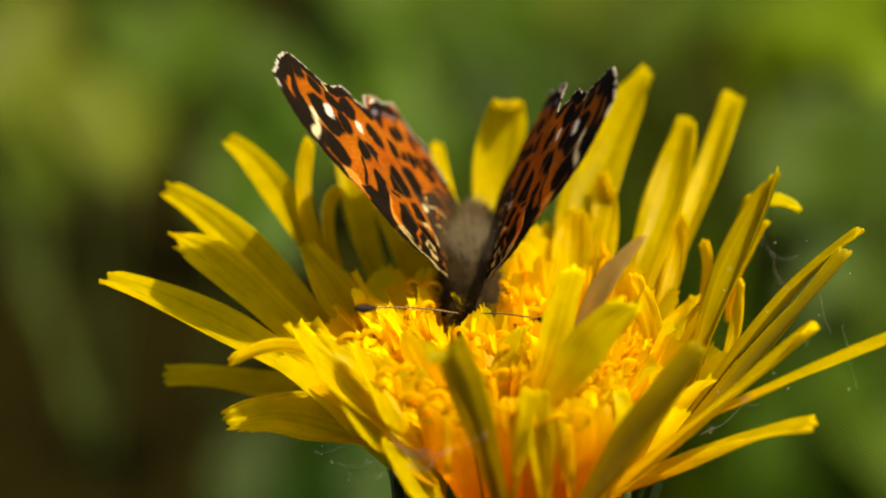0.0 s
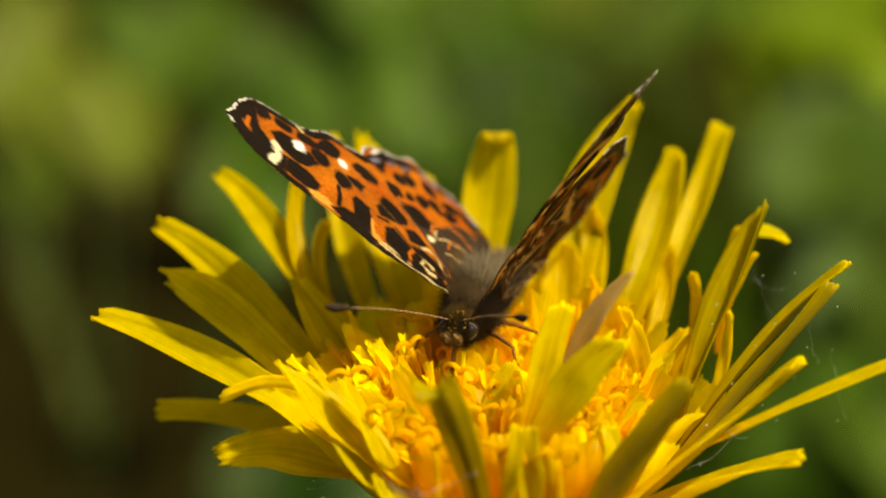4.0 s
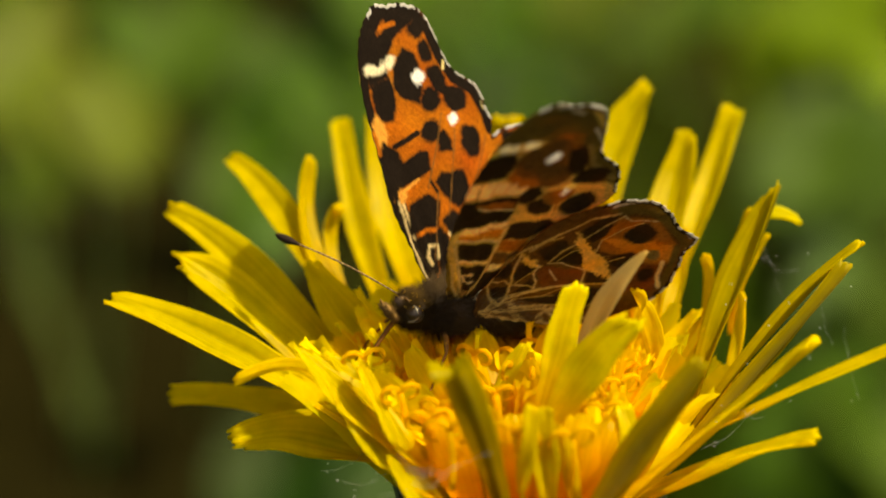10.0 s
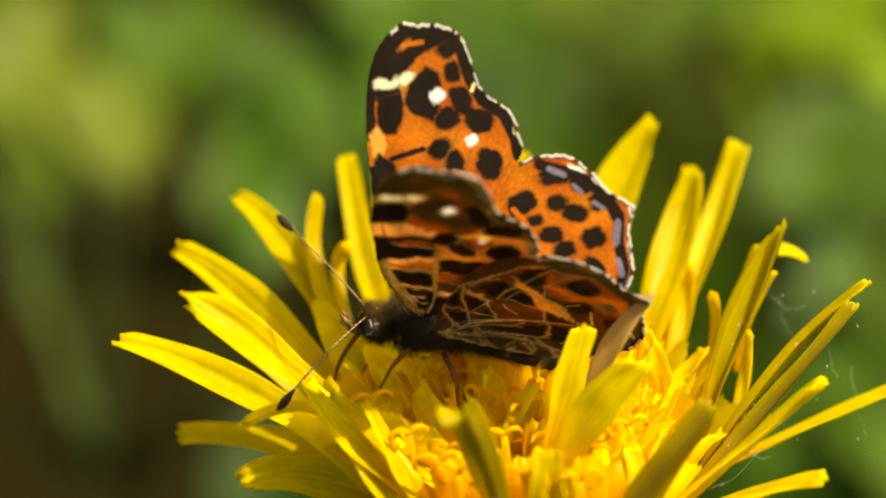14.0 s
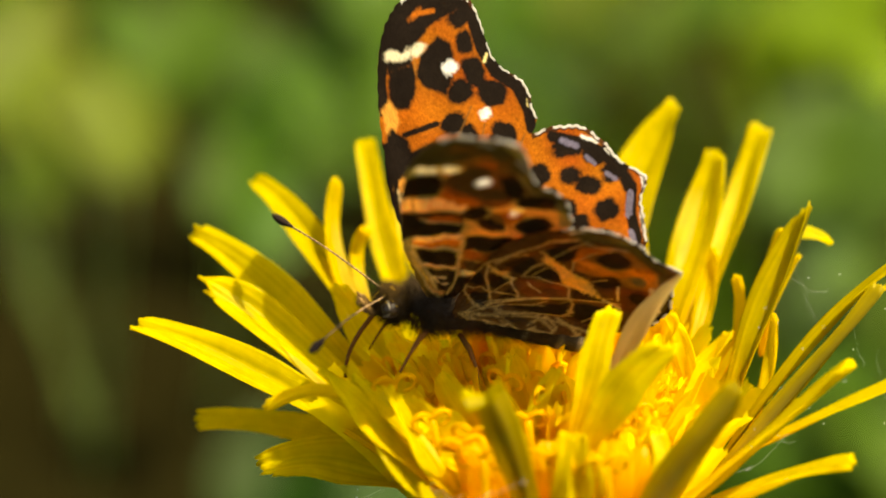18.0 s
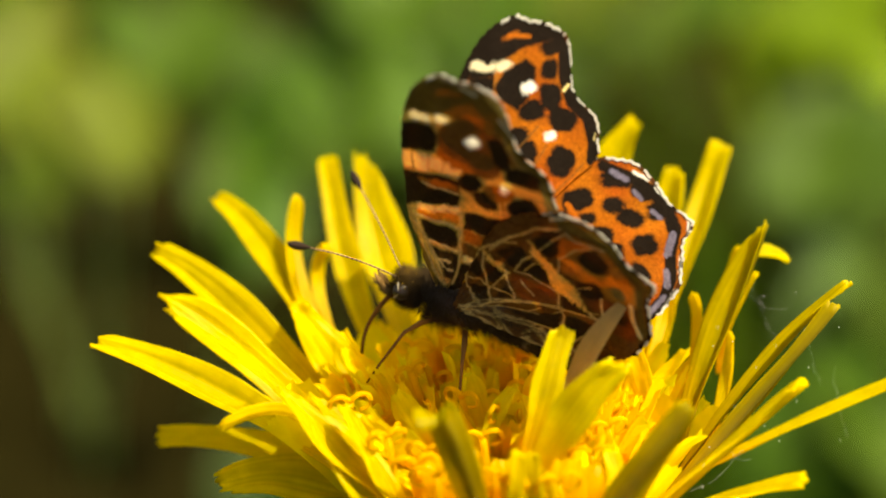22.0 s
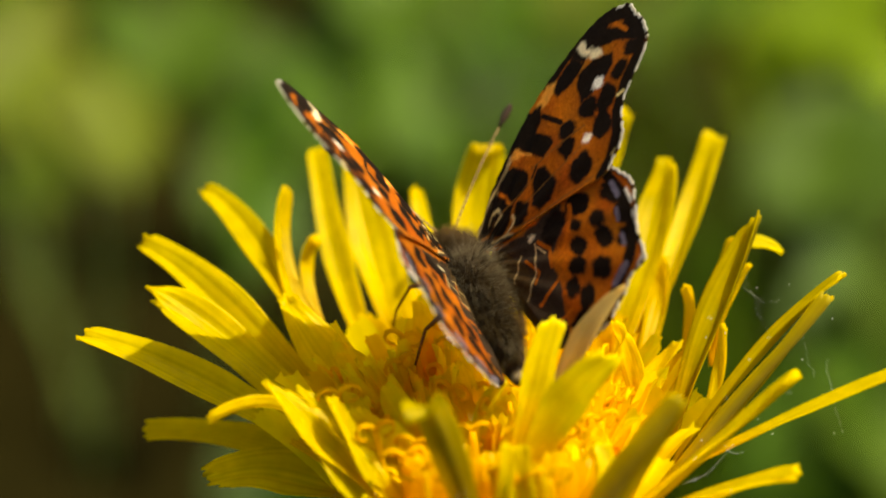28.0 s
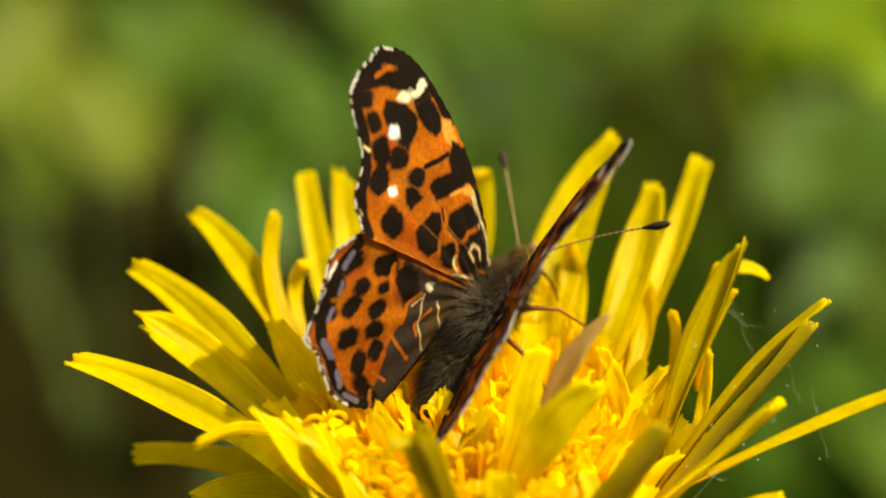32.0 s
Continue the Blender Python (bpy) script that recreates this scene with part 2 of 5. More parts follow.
def petal_sheet(line, hint, width, kind, keel=0.4, taper=0.4, turn=0.0, m=16, teeth=5, seed=0, split=1.0, across=None):
    """A strap-shaped petal along line: ribbed, folded along a keel, split into small uneven lobes at its tip; both faces."""
    rng = random.Random(seed)
    upper, lower = petal_colours(kind)
    count = len(line)
    rows_up, rows_dn, cu, cd = [], [], [], []
    wob = rng.uniform(0, 6)
    long = [rng.uniform(0.15, 1.0) for _ in range(teeth + 1)]
    bent = [rng.uniform(-1, 1) for _ in range(teeth + 1)]
    twist, ripple, ridge = rng.uniform(-0.4, 0.4), rng.uniform(0.02, 0.07), rng.uniform(-0.3, 0.3)
    calm = {"glow": 0.35, "ember": 0.6}.get(kind, 0.8)
    slant, bow = rng.uniform(-0.3, 0.3), rng.uniform(-0.035, 0.035)
    for i, p in enumerate(line):
        s = i / (count - 1)
        d = (line[min(i + 1, count - 1)] - line[max(i - 1, 0)]).normalized()
        side = (across - d * across.dot(d) if across else d.cross(hint)).normalized()
        up = side.cross(d).normalized()
        a = twist * (s - 0.4) + radians(turn)
        side, up = side * math.cos(a) + up * math.sin(a), up * math.cos(a) - side * math.sin(a)
        p = p + side * (bow * width * math.sin(s * 7 + wob))
        prof = (0.42 + 0.58 * min(1, s / 0.55) ** 0.8) * (1 - taper * max(0, (s - 0.55) / 0.45) ** 1.5) * (1 + 0.05 * math.sin(s * 11 + wob))
        half = width * 0.5 * prof
        end = max(0.0, (s - 0.86) / 0.14) * split
        for j in range(m + 1):
            q = j / m * 2 - 1
            rib = (0.05 * math.cos(q * math.pi * 3.5) + 0.018 * math.cos(q * math.pi * 9)) * width / 2.2 * calm
            fold = abs(q - ridge) - 0.35 * max(0.0, abs(q - ridge) - 0.75)
            lift = (0.12 * (q * q - 0.3) + keel * (fold - 0.45)) * half + rib + ripple * math.sin(s * 8 + q * 2 + wob) * width
            tooth = min((q + 1) / 2, 0.999) * teeth
            lobe = 0.5 - abs(tooth % 1 - 0.5)
            ext = end * end * ((min(lobe * 2.4, 0.62) * (0.26 if kind in ("glow", "ember") else 0.42) * long[int(tooth)] - 0.16 * (q - slant) ** 2 + 0.18 * slant * q) * width)
            lift += end * end * bent[int(tooth)] * 0.13 * width * min(1, lobe * 3)
            v = p + side * (q * half) + up * lift + d * ext
            thick = (0.03 + 0.05 * (1 - abs(q))) * (1 + 0.8 * end)
            rows_up.append(v + up * thick)
            rows_dn.append(v - up * thick)
            streak = 1 - 0.10 * calm + 0.10 * calm * math.cos(q * math.pi * 7 + wob)
            deep = {"glow": (0.36, 0.62), "ember": (0.62, 1.0)}.get(kind, (0.25, 0.45))
            warm = 1 - deep[0] * max(0, 1 - s / deep[1])
            cu.append((upper[0] * streak, upper[1] * streak * warm, upper[2]))
            mid = max(0, 1 - abs(q - 0.1) * 1.5) * (kind in ("dull", "broad")) * (1 - 0.7 * end)
            dim = 1 - (0.5 if kind == "dull" else 0.25) * min(1, mid * 1.3) * (0.75 + 0.25 * math.sin(s * 9 + wob))
            cd.append((lower[0] * dim * streak, lower[1] * dim * streak * (0.3 + 0.7 * warm), lower[2] * (1 + 0.8 * mid)))
    nv = len(rows_up)
    faces = []
    if kind in ("glow", "ember"):
        # the filmy inner petals are a single skin
        faces = [(a, a + 1, a + m + 2, a + m + 1) for i in range(count - 1) for a in range(i * (m + 1), i * (m + 1) + m)]
        return [v * MM for v in rows_up], faces, np.array(cu)
    for i in range(count - 1):
        for j in range(m):
            a = i * (m + 1) + j
            faces.append((a, a + 1, a + m + 2, a + m + 1))
            faces.append((nv + a, nv + a + m + 1, nv + a + m + 2, nv + a + 1))
        a, b = i * (m + 1), (i + 1) * (m + 1)
        faces.append((a, b, nv + b, nv + a))
        faces.append((a + m, nv + a + m, nv + b + m, b + m))
    for j in range(m):
        a = (count - 1) * (m + 1) + j
        faces.append((a, a + 1, nv + a + 1, nv + a))
    verts = [v * MM for v in rows_up + rows_dn]
    return verts, faces, np.array(cu + cd)


def spot(px, py, w):
    """A place in the flower's space by its bearing from the camera and its depth behind the centre, in millimetres."""
    k = (REACH / MM + w) / 4446.3
    return to_view((px - 784) * k, (441 - py) * k, w)


petal_no = 0


def petal(base, mid, tip, width, kind, keel=0.4, taper=0.4, turn=0.0, hook=0.0):
    global petal_no
    petal_no += 1
    base, mid, tip = spot(*base), spot(*mid), spot(*tip)
    line = bend(base, mid, tip, 26)
    depth = mid.dot(FORWARD)
    hint = (AXIS + Vector((0, 0, 18)) - mid).normalized()
    if kind == "broad" and tip.x < 6:
        hint = (hint - FORWARD * (0.8 if depth < -4 else 1.1)).normalized()
    if depth < -4 and kind != "broad":
        hint = (hint * 0.6 + FORWARD * 0.8).normalized()
    if kind == "withered":
        hint = (UPWARD * 0.2 - FORWARD * 0.8 - SIDEWAYS * 0.55).normalized()
    if kind == "strap":
        hint = (UPWARD * 0.5 - FORWARD * 0.9 + SIDEWAYS * 0.35).normalized()
    beside = None
    if hook:
        # the tip rolls over towards the open side
        d = (line[-1] - line[-2]).normalized()
        across = (hint - d * hint.dot(d)).normalized() * math.copysign(1, hook)
        beside = d.cross(hint).normalized()
        r, end = abs(hook), line[-1]
        line += [end + d * r * math.sin(a) + across * r * (1 - math.cos(a)) for a in (radians(20 * k) for k in range(1, 10))]
    v, f, c = petal_sheet(line, hint, width, kind, keel, taper, turn, seed=petal_no, split=0.0 if hook else 1.0, across=beside)
    child("petal", sheet_mesh("petal", v, f, c, PETAL), dandelion, "brownish withered petal" if kind == "withered" else "")


# outer petals on the shaded side
petal((719, 795, -3.0), (448, 606, 0.0), (192, 496, 1.0), 2.40, "broad", 0.45, 0.30)
petal((700, 770, 0.0), (455, 526, 3.0), (314, 427, 4.0), 3.00, "broad", 0.35, 0.60)
petal((701, 745, 2.0), (470, 477, 5.5), (297, 340, 8.5), 2.35, "broad", 0.60, 0.35)
petal((690, 690, 4.0), (512, 374, 10.0), (400, 251, 13.0), 2.15, "broad", 0.60, 0.35)
petal((655, 625, 5.0), (549, 412, 9.0), (546, 253, 11.0), 1.40, "plain", 0.50, 0.40)
petal((650, 601, 6.0), (585, 438, 9.0), (590, 345, 10.0), 0.95, "plain", 0.40, 0.45, 0.0, 0.5)
petal((729, 640, 8.0), (640, 397, 13.0), (599, 183, 16.0), 1.80, "broad", 0.60, 0.25)
petal((775, 600, 8.0), (707, 380, 14.0), (668, 190, 17.0), 3.30, "broad", 0.35, 0.55)
petal((815, 600, 8.0), (795, 400, 13.0), (772, 255, 16.0), 1.50, "broad", 0.40, 0.50)
petal((739, 776, 1.0), (499, 688, 5.0), (298, 668, 6.0), 2.05, "broad", 0.25, 0.35)
petal((741, 803, -2.0), (559, 742, 0.0), (411, 746, 0.0), 3.00, "broad", 0.25, 0.45)
petal((815, 935, -9.6), (742, 862, -10.2), (694, 786, -9.8), 2.30, "broad", 0.35, 0.40)
# folded cluster in front of them
petal((758, 825, -8.9), (627, 697, -8.0), (520, 582, -8.0), 2.55, "broad", 0.50, 0.55)
petal((772, 792, -8.0), (682, 692, -7.0), (574, 600, -7.0), 2.60, "broad", 0.40, 0.60)
petal((610, 690, -5.0), (528, 617, -6.0), (409, 640, -7.5), 1.00, "plain", 0.50, 0.20)
petal((771, 859, -10.1), (659, 772, -9.0), (572, 645, -8.0), 1.40, "broad", 0.45, 0.50)
petal((748, 800, -9.4), (690, 735, -9.0), (628, 610, -8.4), 1.60, "broad", 0.50, 0.55)
# tall petals behind
petal((872, 640, 8.0), (870, 402, 13.0), (896, 204, 15.0), 3.30, "broad", 0.22, 0.70, -8.0, 0.9)
petal((1000, 610, 6.0), (1044, 350, 12.0), (1138, 130, 15.0), 3.80, "broad", 0.40, 0.68)
petal((1090, 639, 4.0), (1164, 402, 9.1), (1217, 220, 12.0), 2.75, "broad", 0.35, 0.38)
petal((1130, 620, 6.0), (1237, 350, 12.1), (1301, 172, 15.0), 1.90, "broad", 0.65, 0.15)
petal((1149, 639, 4.0), (1190, 489, 8.0), (1208, 385, 9.0), 1.40, "plain", 0.40, 0.35)
petal((1005, 640, 2.0), (1010, 480, 8.0), (1022, 378, 10.0), 2.60, "plain")
petal((1058, 598, 4.0), (1068, 420, 10.1), (1074, 312, 11.1), 1.90, "plain")
petal((940, 620, 5.0), (949, 490, 10.0), (955, 405, 12.0), 2.40, "plain")
# outer petals on the sunny side
petal((1205, 725, 0.0), (1287, 502, 2.0), (1371, 310, 3.0), 2.10, "dull", 0.80, 0.52)
petal((1338, 356, 7.0), (1372, 354, 7.0), (1412, 370, 6.0), 1.15, "strap", 0.25, 0.50)
petal((1290, 570, 6.0), (1305, 450, 7.0), (1330, 350, 7.2), 1.10, "plain", 0.30, 0.20)
petal((1290, 540, 5.0), (1322, 455, 5.0), (1357, 393, 5.0), 0.80, "plain")
petal((1225, 640, 3.0), (1251, 500, 4.1), (1245, 428, 3.9), 0.75, "plain", 0.3, 0.1)
petal((1261, 719, 0.0), (1299, 599, 1.9), (1312, 497, 2.0), 0.95, "plain")
petal((1178, 795, -3.0), (1368, 552, -2.5), (1521, 412, -2.5), 1.45, "dull", 0.75, 0.35)
petal((1168, 812, -4.6), (1364, 604, -4.2), (1497, 448, -4.4), 1.35, "dull", 0.80, 0.30)
petal((1081, 870, -9.0), (1288, 707, -8.0), (1430, 580, -9.0), 2.05, "broad", 0.45, 0.50)
petal((1239, 742, 2.0), (1432, 659, 3.0), (1639, 575, 3.0), 1.35, "broad", 0.40, 0.30)
petal((1081, 877, -6.0), (1283, 792, -8.0), (1427, 752, -10.0), 2.40, "broad", 0.40, 0.55)
# straps standing in front
petal((1030, 897, -12.0), (1145, 748, -13.0), (1233, 622, -14.0), 2.30, "dull", 0.60, 0.45)
petal((886, 886, -12.0), (838, 730, -15.0), (800, 628, -16.0), 2.15, "dull", 0.45, 0.30, 0.0, -0.75)
petal((992, 690, -6.5), (1056, 530, -8.0), (1137, 419, -8.6), 1.40, "withered", 0.35, 0.75)
petal((960, 729, -10.0), (1030, 625, -11.0), (1114, 540, -12.0), 2.35, "strap", 0.25, 0.40)
petal((948, 701, -8.4), (981, 585, -8.8), (1014, 480, -8.8), 1.75, "strap", 0.55, 0.18)
petal((1173, 685, 0.0), (1152, 572, 0.0), (1121, 486, -1.0), 1.40, "plain", 0.45, 0.40)
petal((855, 719, -6.0), (886, 644, -6.0), (923, 582, -6.0), 1.00, "strap", 0.40, 0.30)
petal((905, 890, -11.0), (922, 800, -12.9), (936, 690, -13.0), 0.95, "broad", 0.40, 0.10)
petal((962, 895, -11.5), (958, 795, -12.4), (950, 694, -12.6), 1.45, "broad", 0.50, 0.10)
petal((1012, 885, -10.0), (1000, 795, -12.0), (982, 728, -12.4), 1.10, "plain", 0.40, 0.30)
# inner petals on the shaded side
petal((718, 688, 2.0), (614, 544, 4.0), (544, 441, 4.0), 2.80, "broad", 0.30, 0.50)
petal((760, 699, 4.0), (650, 570, 6.0), (600, 500, 7.0), 2.33, "glow", 0.30, 0.50)
petal((790, 721, -2.0), (690, 599, 0.0), (638, 518, 2.0), 2.60, "glow", 0.25, 0.50)
petal((830, 740, -4.9), (759, 661, -5.0), (718, 590, -5.0), 2.20, "glow", 0.25, 0.50)
petal((799, 761, -7.0), (721, 690, -7.0), (661, 628, -7.0), 2.00, "glow", 0.25, 0.50)
petal((849, 699, 0.0), (798, 589, 3.0), (769, 511, 5.0), 2.50, "glow", 0.25, 0.50)
petal((800, 740, -3.0), (725, 630, -1.5), (672, 545, -0.5), 2.60, "glow", 0.25, 0.50)
petal((870, 700, -4.0), (851, 620, -3.0), (838, 560, -2.0), 2.20, "glow", 0.30, 0.40)
petal((900, 690, 0.0), (900, 580, 4.0), (890, 498, 6.0), 2.50, "glow", 0.30, 0.40)
petal((928, 720, -4.0), (930, 639, -3.0), (934, 580, -3.0), 2.10, "glow", 0.30, 0.40)
petal((1111, 680, 0.0), (1180, 589, 2.0), (1231, 529, 2.9), 1.40, "plain", 0.35, 0.40)
# broad inner petals whose backs close the front of the bowl
petal((838, 905, -8.5), (795, 800, -10.4), (760, 702, -10.0), 2.60, "ember", 0.25, 0.35)
petal((880, 905, -9.0), (868, 800, -10.8), (850, 690, -10.4), 2.00, "ember", 0.25, 0.30)
petal((905, 905, -9.5), (900, 800, -11.4), (893, 708, -11.4), 2.10, "ember", 0.20, 0.20)
petal((985, 905, -9.5), (1010, 800, -11.0), (1030, 712, -10.6), 2.60, "ember", 0.25, 0.25)
petal((1010, 905, -9.0), (1058, 800, -10.2), (1090, 715, -9.8), 2.30, "ember", 0.25, 0.25)
petal((1060, 890, -8.6), (1102, 790, -9.8), (1096, 694, -9.6), 1.35, "strap", 0.30, 0.30)
petal((940, 905, -9.0), (950, 780, -9.8), (955, 700, -9.4), 2.30, "ember", 0.25, 0.25)


def stigma(foot, top, side, size):
    """A thread forked into two rolled-back arms."""
    pieces = [tube([p * MM for p in bend(foot, foot.lerp(top, 0.5) + Vector((0.12, 0, 0)), top, 5)], [0.00021] * 6, 6)]
    e = side.normalized() if side.length > 0.1 else Vector((1, 0, 0))
    for arm in (e, -e):
        curl = [top + arm * (size * (1 - math.cos(q))) + Vector((0, 0, size * math.sin(q))) + arm * 0.25 * math.sin(q * 0.5) for q in (i * 0.62 for i in range(9))]
        pieces.append(tube([p * MM for p in curl], [0.00018 - 0.00001 * i for i in range(9)], 6))
    v, f = joined(pieces)
    child("stigma", sheet_mesh("stigma", v, f, np.tile((0.90, 0.62, 0.008), (len(v), 1)), PETAL), dandelion)


def build_florets():
    rng = random.Random(11)
    for k in range(270):
        r = 6.4 * math.sqrt((k + 0.5) / 270)
        a = k * 2.39996
        lean = r / 6.4 * rng.uniform(0.30, 0.62) + rng.uniform(-0.12, 0.12)
        out = Vector((math.cos(a), math.sin(a), 0))
        base = AXIS + Vector((0, 0, BASE_Z)) + out * r * 0.75
        ln = rng.uniform(9.6, 12.2) + 2.4 * r / 6.4 + 1.3 * min(1, max(0, 0.7 * out.y - 0.7 * out.x + 0.3))
        d = (out * math.sin(lean) + Vector((0, 0, 1)) * math.cos(lean)).normalized()
        side = Vector((rng.uniform(-1, 1), rng.uniform(-1, 1), 0)) * 0.9
        mid = base + d * ln * 0.5 + Vector((0, 0, 0.4))
        tip = base + d * ln + out * rng.uniform(-1.2, 1.0) + side
        line = bend(base, mid, tip, 11)
        hint = -out * math.cos(lean) + Vector((0, 0, 1)) * math.sin(lean)
        hint = hint + Vector((rng.uniform(-0.6, 0.6), rng.uniform(-0.6, 0.6), 0.0))
        v, f, c = petal_sheet(line, hint.normalized(), rng.uniform(1.5, 2.9), "glow", rng.uniform(0.2, 0.6), rng.uniform(0.1, 0.6), rng.uniform(-25, 25), m=8, teeth=4, seed=900 + k)
        c = c * np.array((1.0, rng.uniform(0.86, 1.08), 1.0))
        child("floret", sheet_mesh("floret", v, f, c, PETAL), dandelion)
        if k % 6 == 0 and r < 5.2:
            stigma(base + d * ln * 0.5, base + d * (ln * rng.uniform(0.88, 1.06)) + side * 0.4, side, 0.45)
    # long forked ones that stand clear of the florets in front
    for px, py, w, size in ((636, 603, -6.5, 0.5), (752, 712, -10.2, 0.55), (786, 733, -11.0, 0.6), (770, 690, -9.0, 0.45), (905, 742, -12.2, 0.6), (1003, 748, -12.3, 0.55),
                            (1062, 700, -9.0, 0.5), (1092, 655, -6.5, 0.5), (700, 664, -8.6, 0.45), (826, 700, -9.6, 0.5), (870, 668, -7.5, 0.45), (1020, 668, -8.2, 0.5)):
        top = spot(px, py, w)
        stigma(top - UPWARD * 3.2 + SIDEWAYS * rng.uniform(-0.6, 0.6) + FORWARD * 0.4, top, Vector((1, rng.uniform(-0.5, 0.5), 0)), size)


def build_stalk():
    base = AXIS + Vector((0, 0, BASE_Z))
    v, f = tube([Vector((4.9, -2.4, BASE_Z - 4)) * MM, Vector((6.0, 2.0, -110)) * MM, Vector((9.0, 6.0, -220)) * MM, Vector((12, 8, -315)) * MM], [0.0026, 0.0025, 0.0027, 0.003], 14)
    child("stem", sheet_mesh("stem", v, f, None, STALK), dandelion, "pale green hollow flower stem")
    prof = ((-5.5, 2.4), (-4.5, 4.6), (-2.5, 6.2), (-0.5, 6.8), (1.2, 6.4), (2.0, 4.0))
    v, f = tube([(base + Vector((0, 0, z))) * MM for z, r in prof], [r * MM for z, r in prof], 24)
    child("receptacle", sheet_mesh("receptacle", v, f, None, BRACT), dandelion, "green cup under the petals")
    rng = random.Random(5)
    for k in range(30):
        a = 2 * math.pi * k / 15 + (k >= 15) * 0.2
        out = Vector((math.cos(a), math.sin(a), 0))
        if k < 15:
            line = bend(base + out * 4.5 + Vector((0, 0, -4)), base + out * 7.3 + Vector((0, 0, 0)), base + out * 8.6 + Vector((0, 0, 6 + rng.uniform(-1, 1))), 10)
        else:
            line = bend(base + out * 3.5 + Vector((0, 0, -4.5)), base + out * 7.0 + Vector((0, 0, -4)), base + out * 9.5 + Vector((0, 0, -9 + rng.uniform(-1, 1))), 10)
        v, f, c = petal_sheet(line, (-out + Vector((0, 0, 0.3))).normalized(), 2.2, "plain", 0.2, 0.6, m=6, teeth=1, seed=k)
        child("bract", sheet_mesh("bract", v, f, None, BRACT), dandelion)


build_florets()
build_stalk()

def build_cobweb():
    web = new("cobweb")
    web.location = CENTRE
    tagged(web, "fine white cobweb threads caught between the petals", "cobweb")
    rng = random.Random(21)

    for a, b, w in (((1345, 430), (1415, 455), 6), ((1350, 400), (1395, 520), 7), ((1440, 470), (1470, 590), 2), ((1490, 560), (1520, 690), 4), ((1300, 690), (1345, 715), -4),
                    ((700, 800), (860, 768), -17), ((690, 770), (770, 810), -16), ((720, 830), (800, 790), -17), ((560, 800), (640, 760), -8), ((600, 820), (680, 800), -9),
                    ((660, 845), (760, 790), -14), ((1235, 770), (1330, 700), -5)):
        p, q = spot(*a, w), spot(*b, w + rng.uniform(-2, 2))
        pts = [p.lerp(q, i / 8) + Vector((rng.uniform(-.12, .12), rng.uniform(-.12, .12), -0.5 * math.sin(math.pi * i / 8))) for i in range(9)]
        v, f = tube([x * MM for x in pts], [0.0000045] * 9, 4)
        child("thread", sheet_mesh("thread", v, f, None, SILK), web)
    grains = []
    for k in range(48):
        px, py = rng.choice(((rng.uniform(1280, 1510), rng.uniform(420, 720)), (rng.uniform(1150, 1330), rng.uniform(690, 800)), (rng.uniform(560, 820), rng.uniform(750, 860))))
        c = spot(px, py, rng.uniform(-12, 4))
        grains.append(tube([(c + Vector((0, 0, z))) * MM for z in (-0.05, -0.02, 0.02, 0.05)], [0.00001, 0.000035, 0.000035, 0.00001], 5))
    v, f = joined(grains)
    tagged(child("dust_grains", sheet_mesh("dust_grains", v, f, None, SILK), web), kind="stuff")
    return web


cobweb = build_cobweb()

# ---- the butterfly ----
INK = {"orange": (0.47, 0.125, 0.010), "umber": (0.17, 0.11, 0.022), "russet": (0.37, 0.14, 0.02), "coal": (0.042, 0.024, 0.010), "ochre": (0.88, 0.56, 0.12), "black": (0.013, 0.008, 0.005), "cream": (0.80, 0.70, 0.47), "white": (0.86, 0.82, 0.74), "grey": (0.075, 0.045, 0.018),
       "brown": (0.045, 0.03, 0.02), "tan": (0.70, 0.52, 0.24), "amber": (0.66, 0.30, 0.05), "violet": (0.16, 0.14, 0.20), "maroon": (0.20, 0.064, 0.015), "olive": (0.26, 0.18, 0.05),
       "vein": (0.66, 0.46, 0.15), "dark": (0.185, 0.085, 0.020), "rust": (0.58, 0.24, 0.03), "pale": (0.94, 0.74, 0.30)}


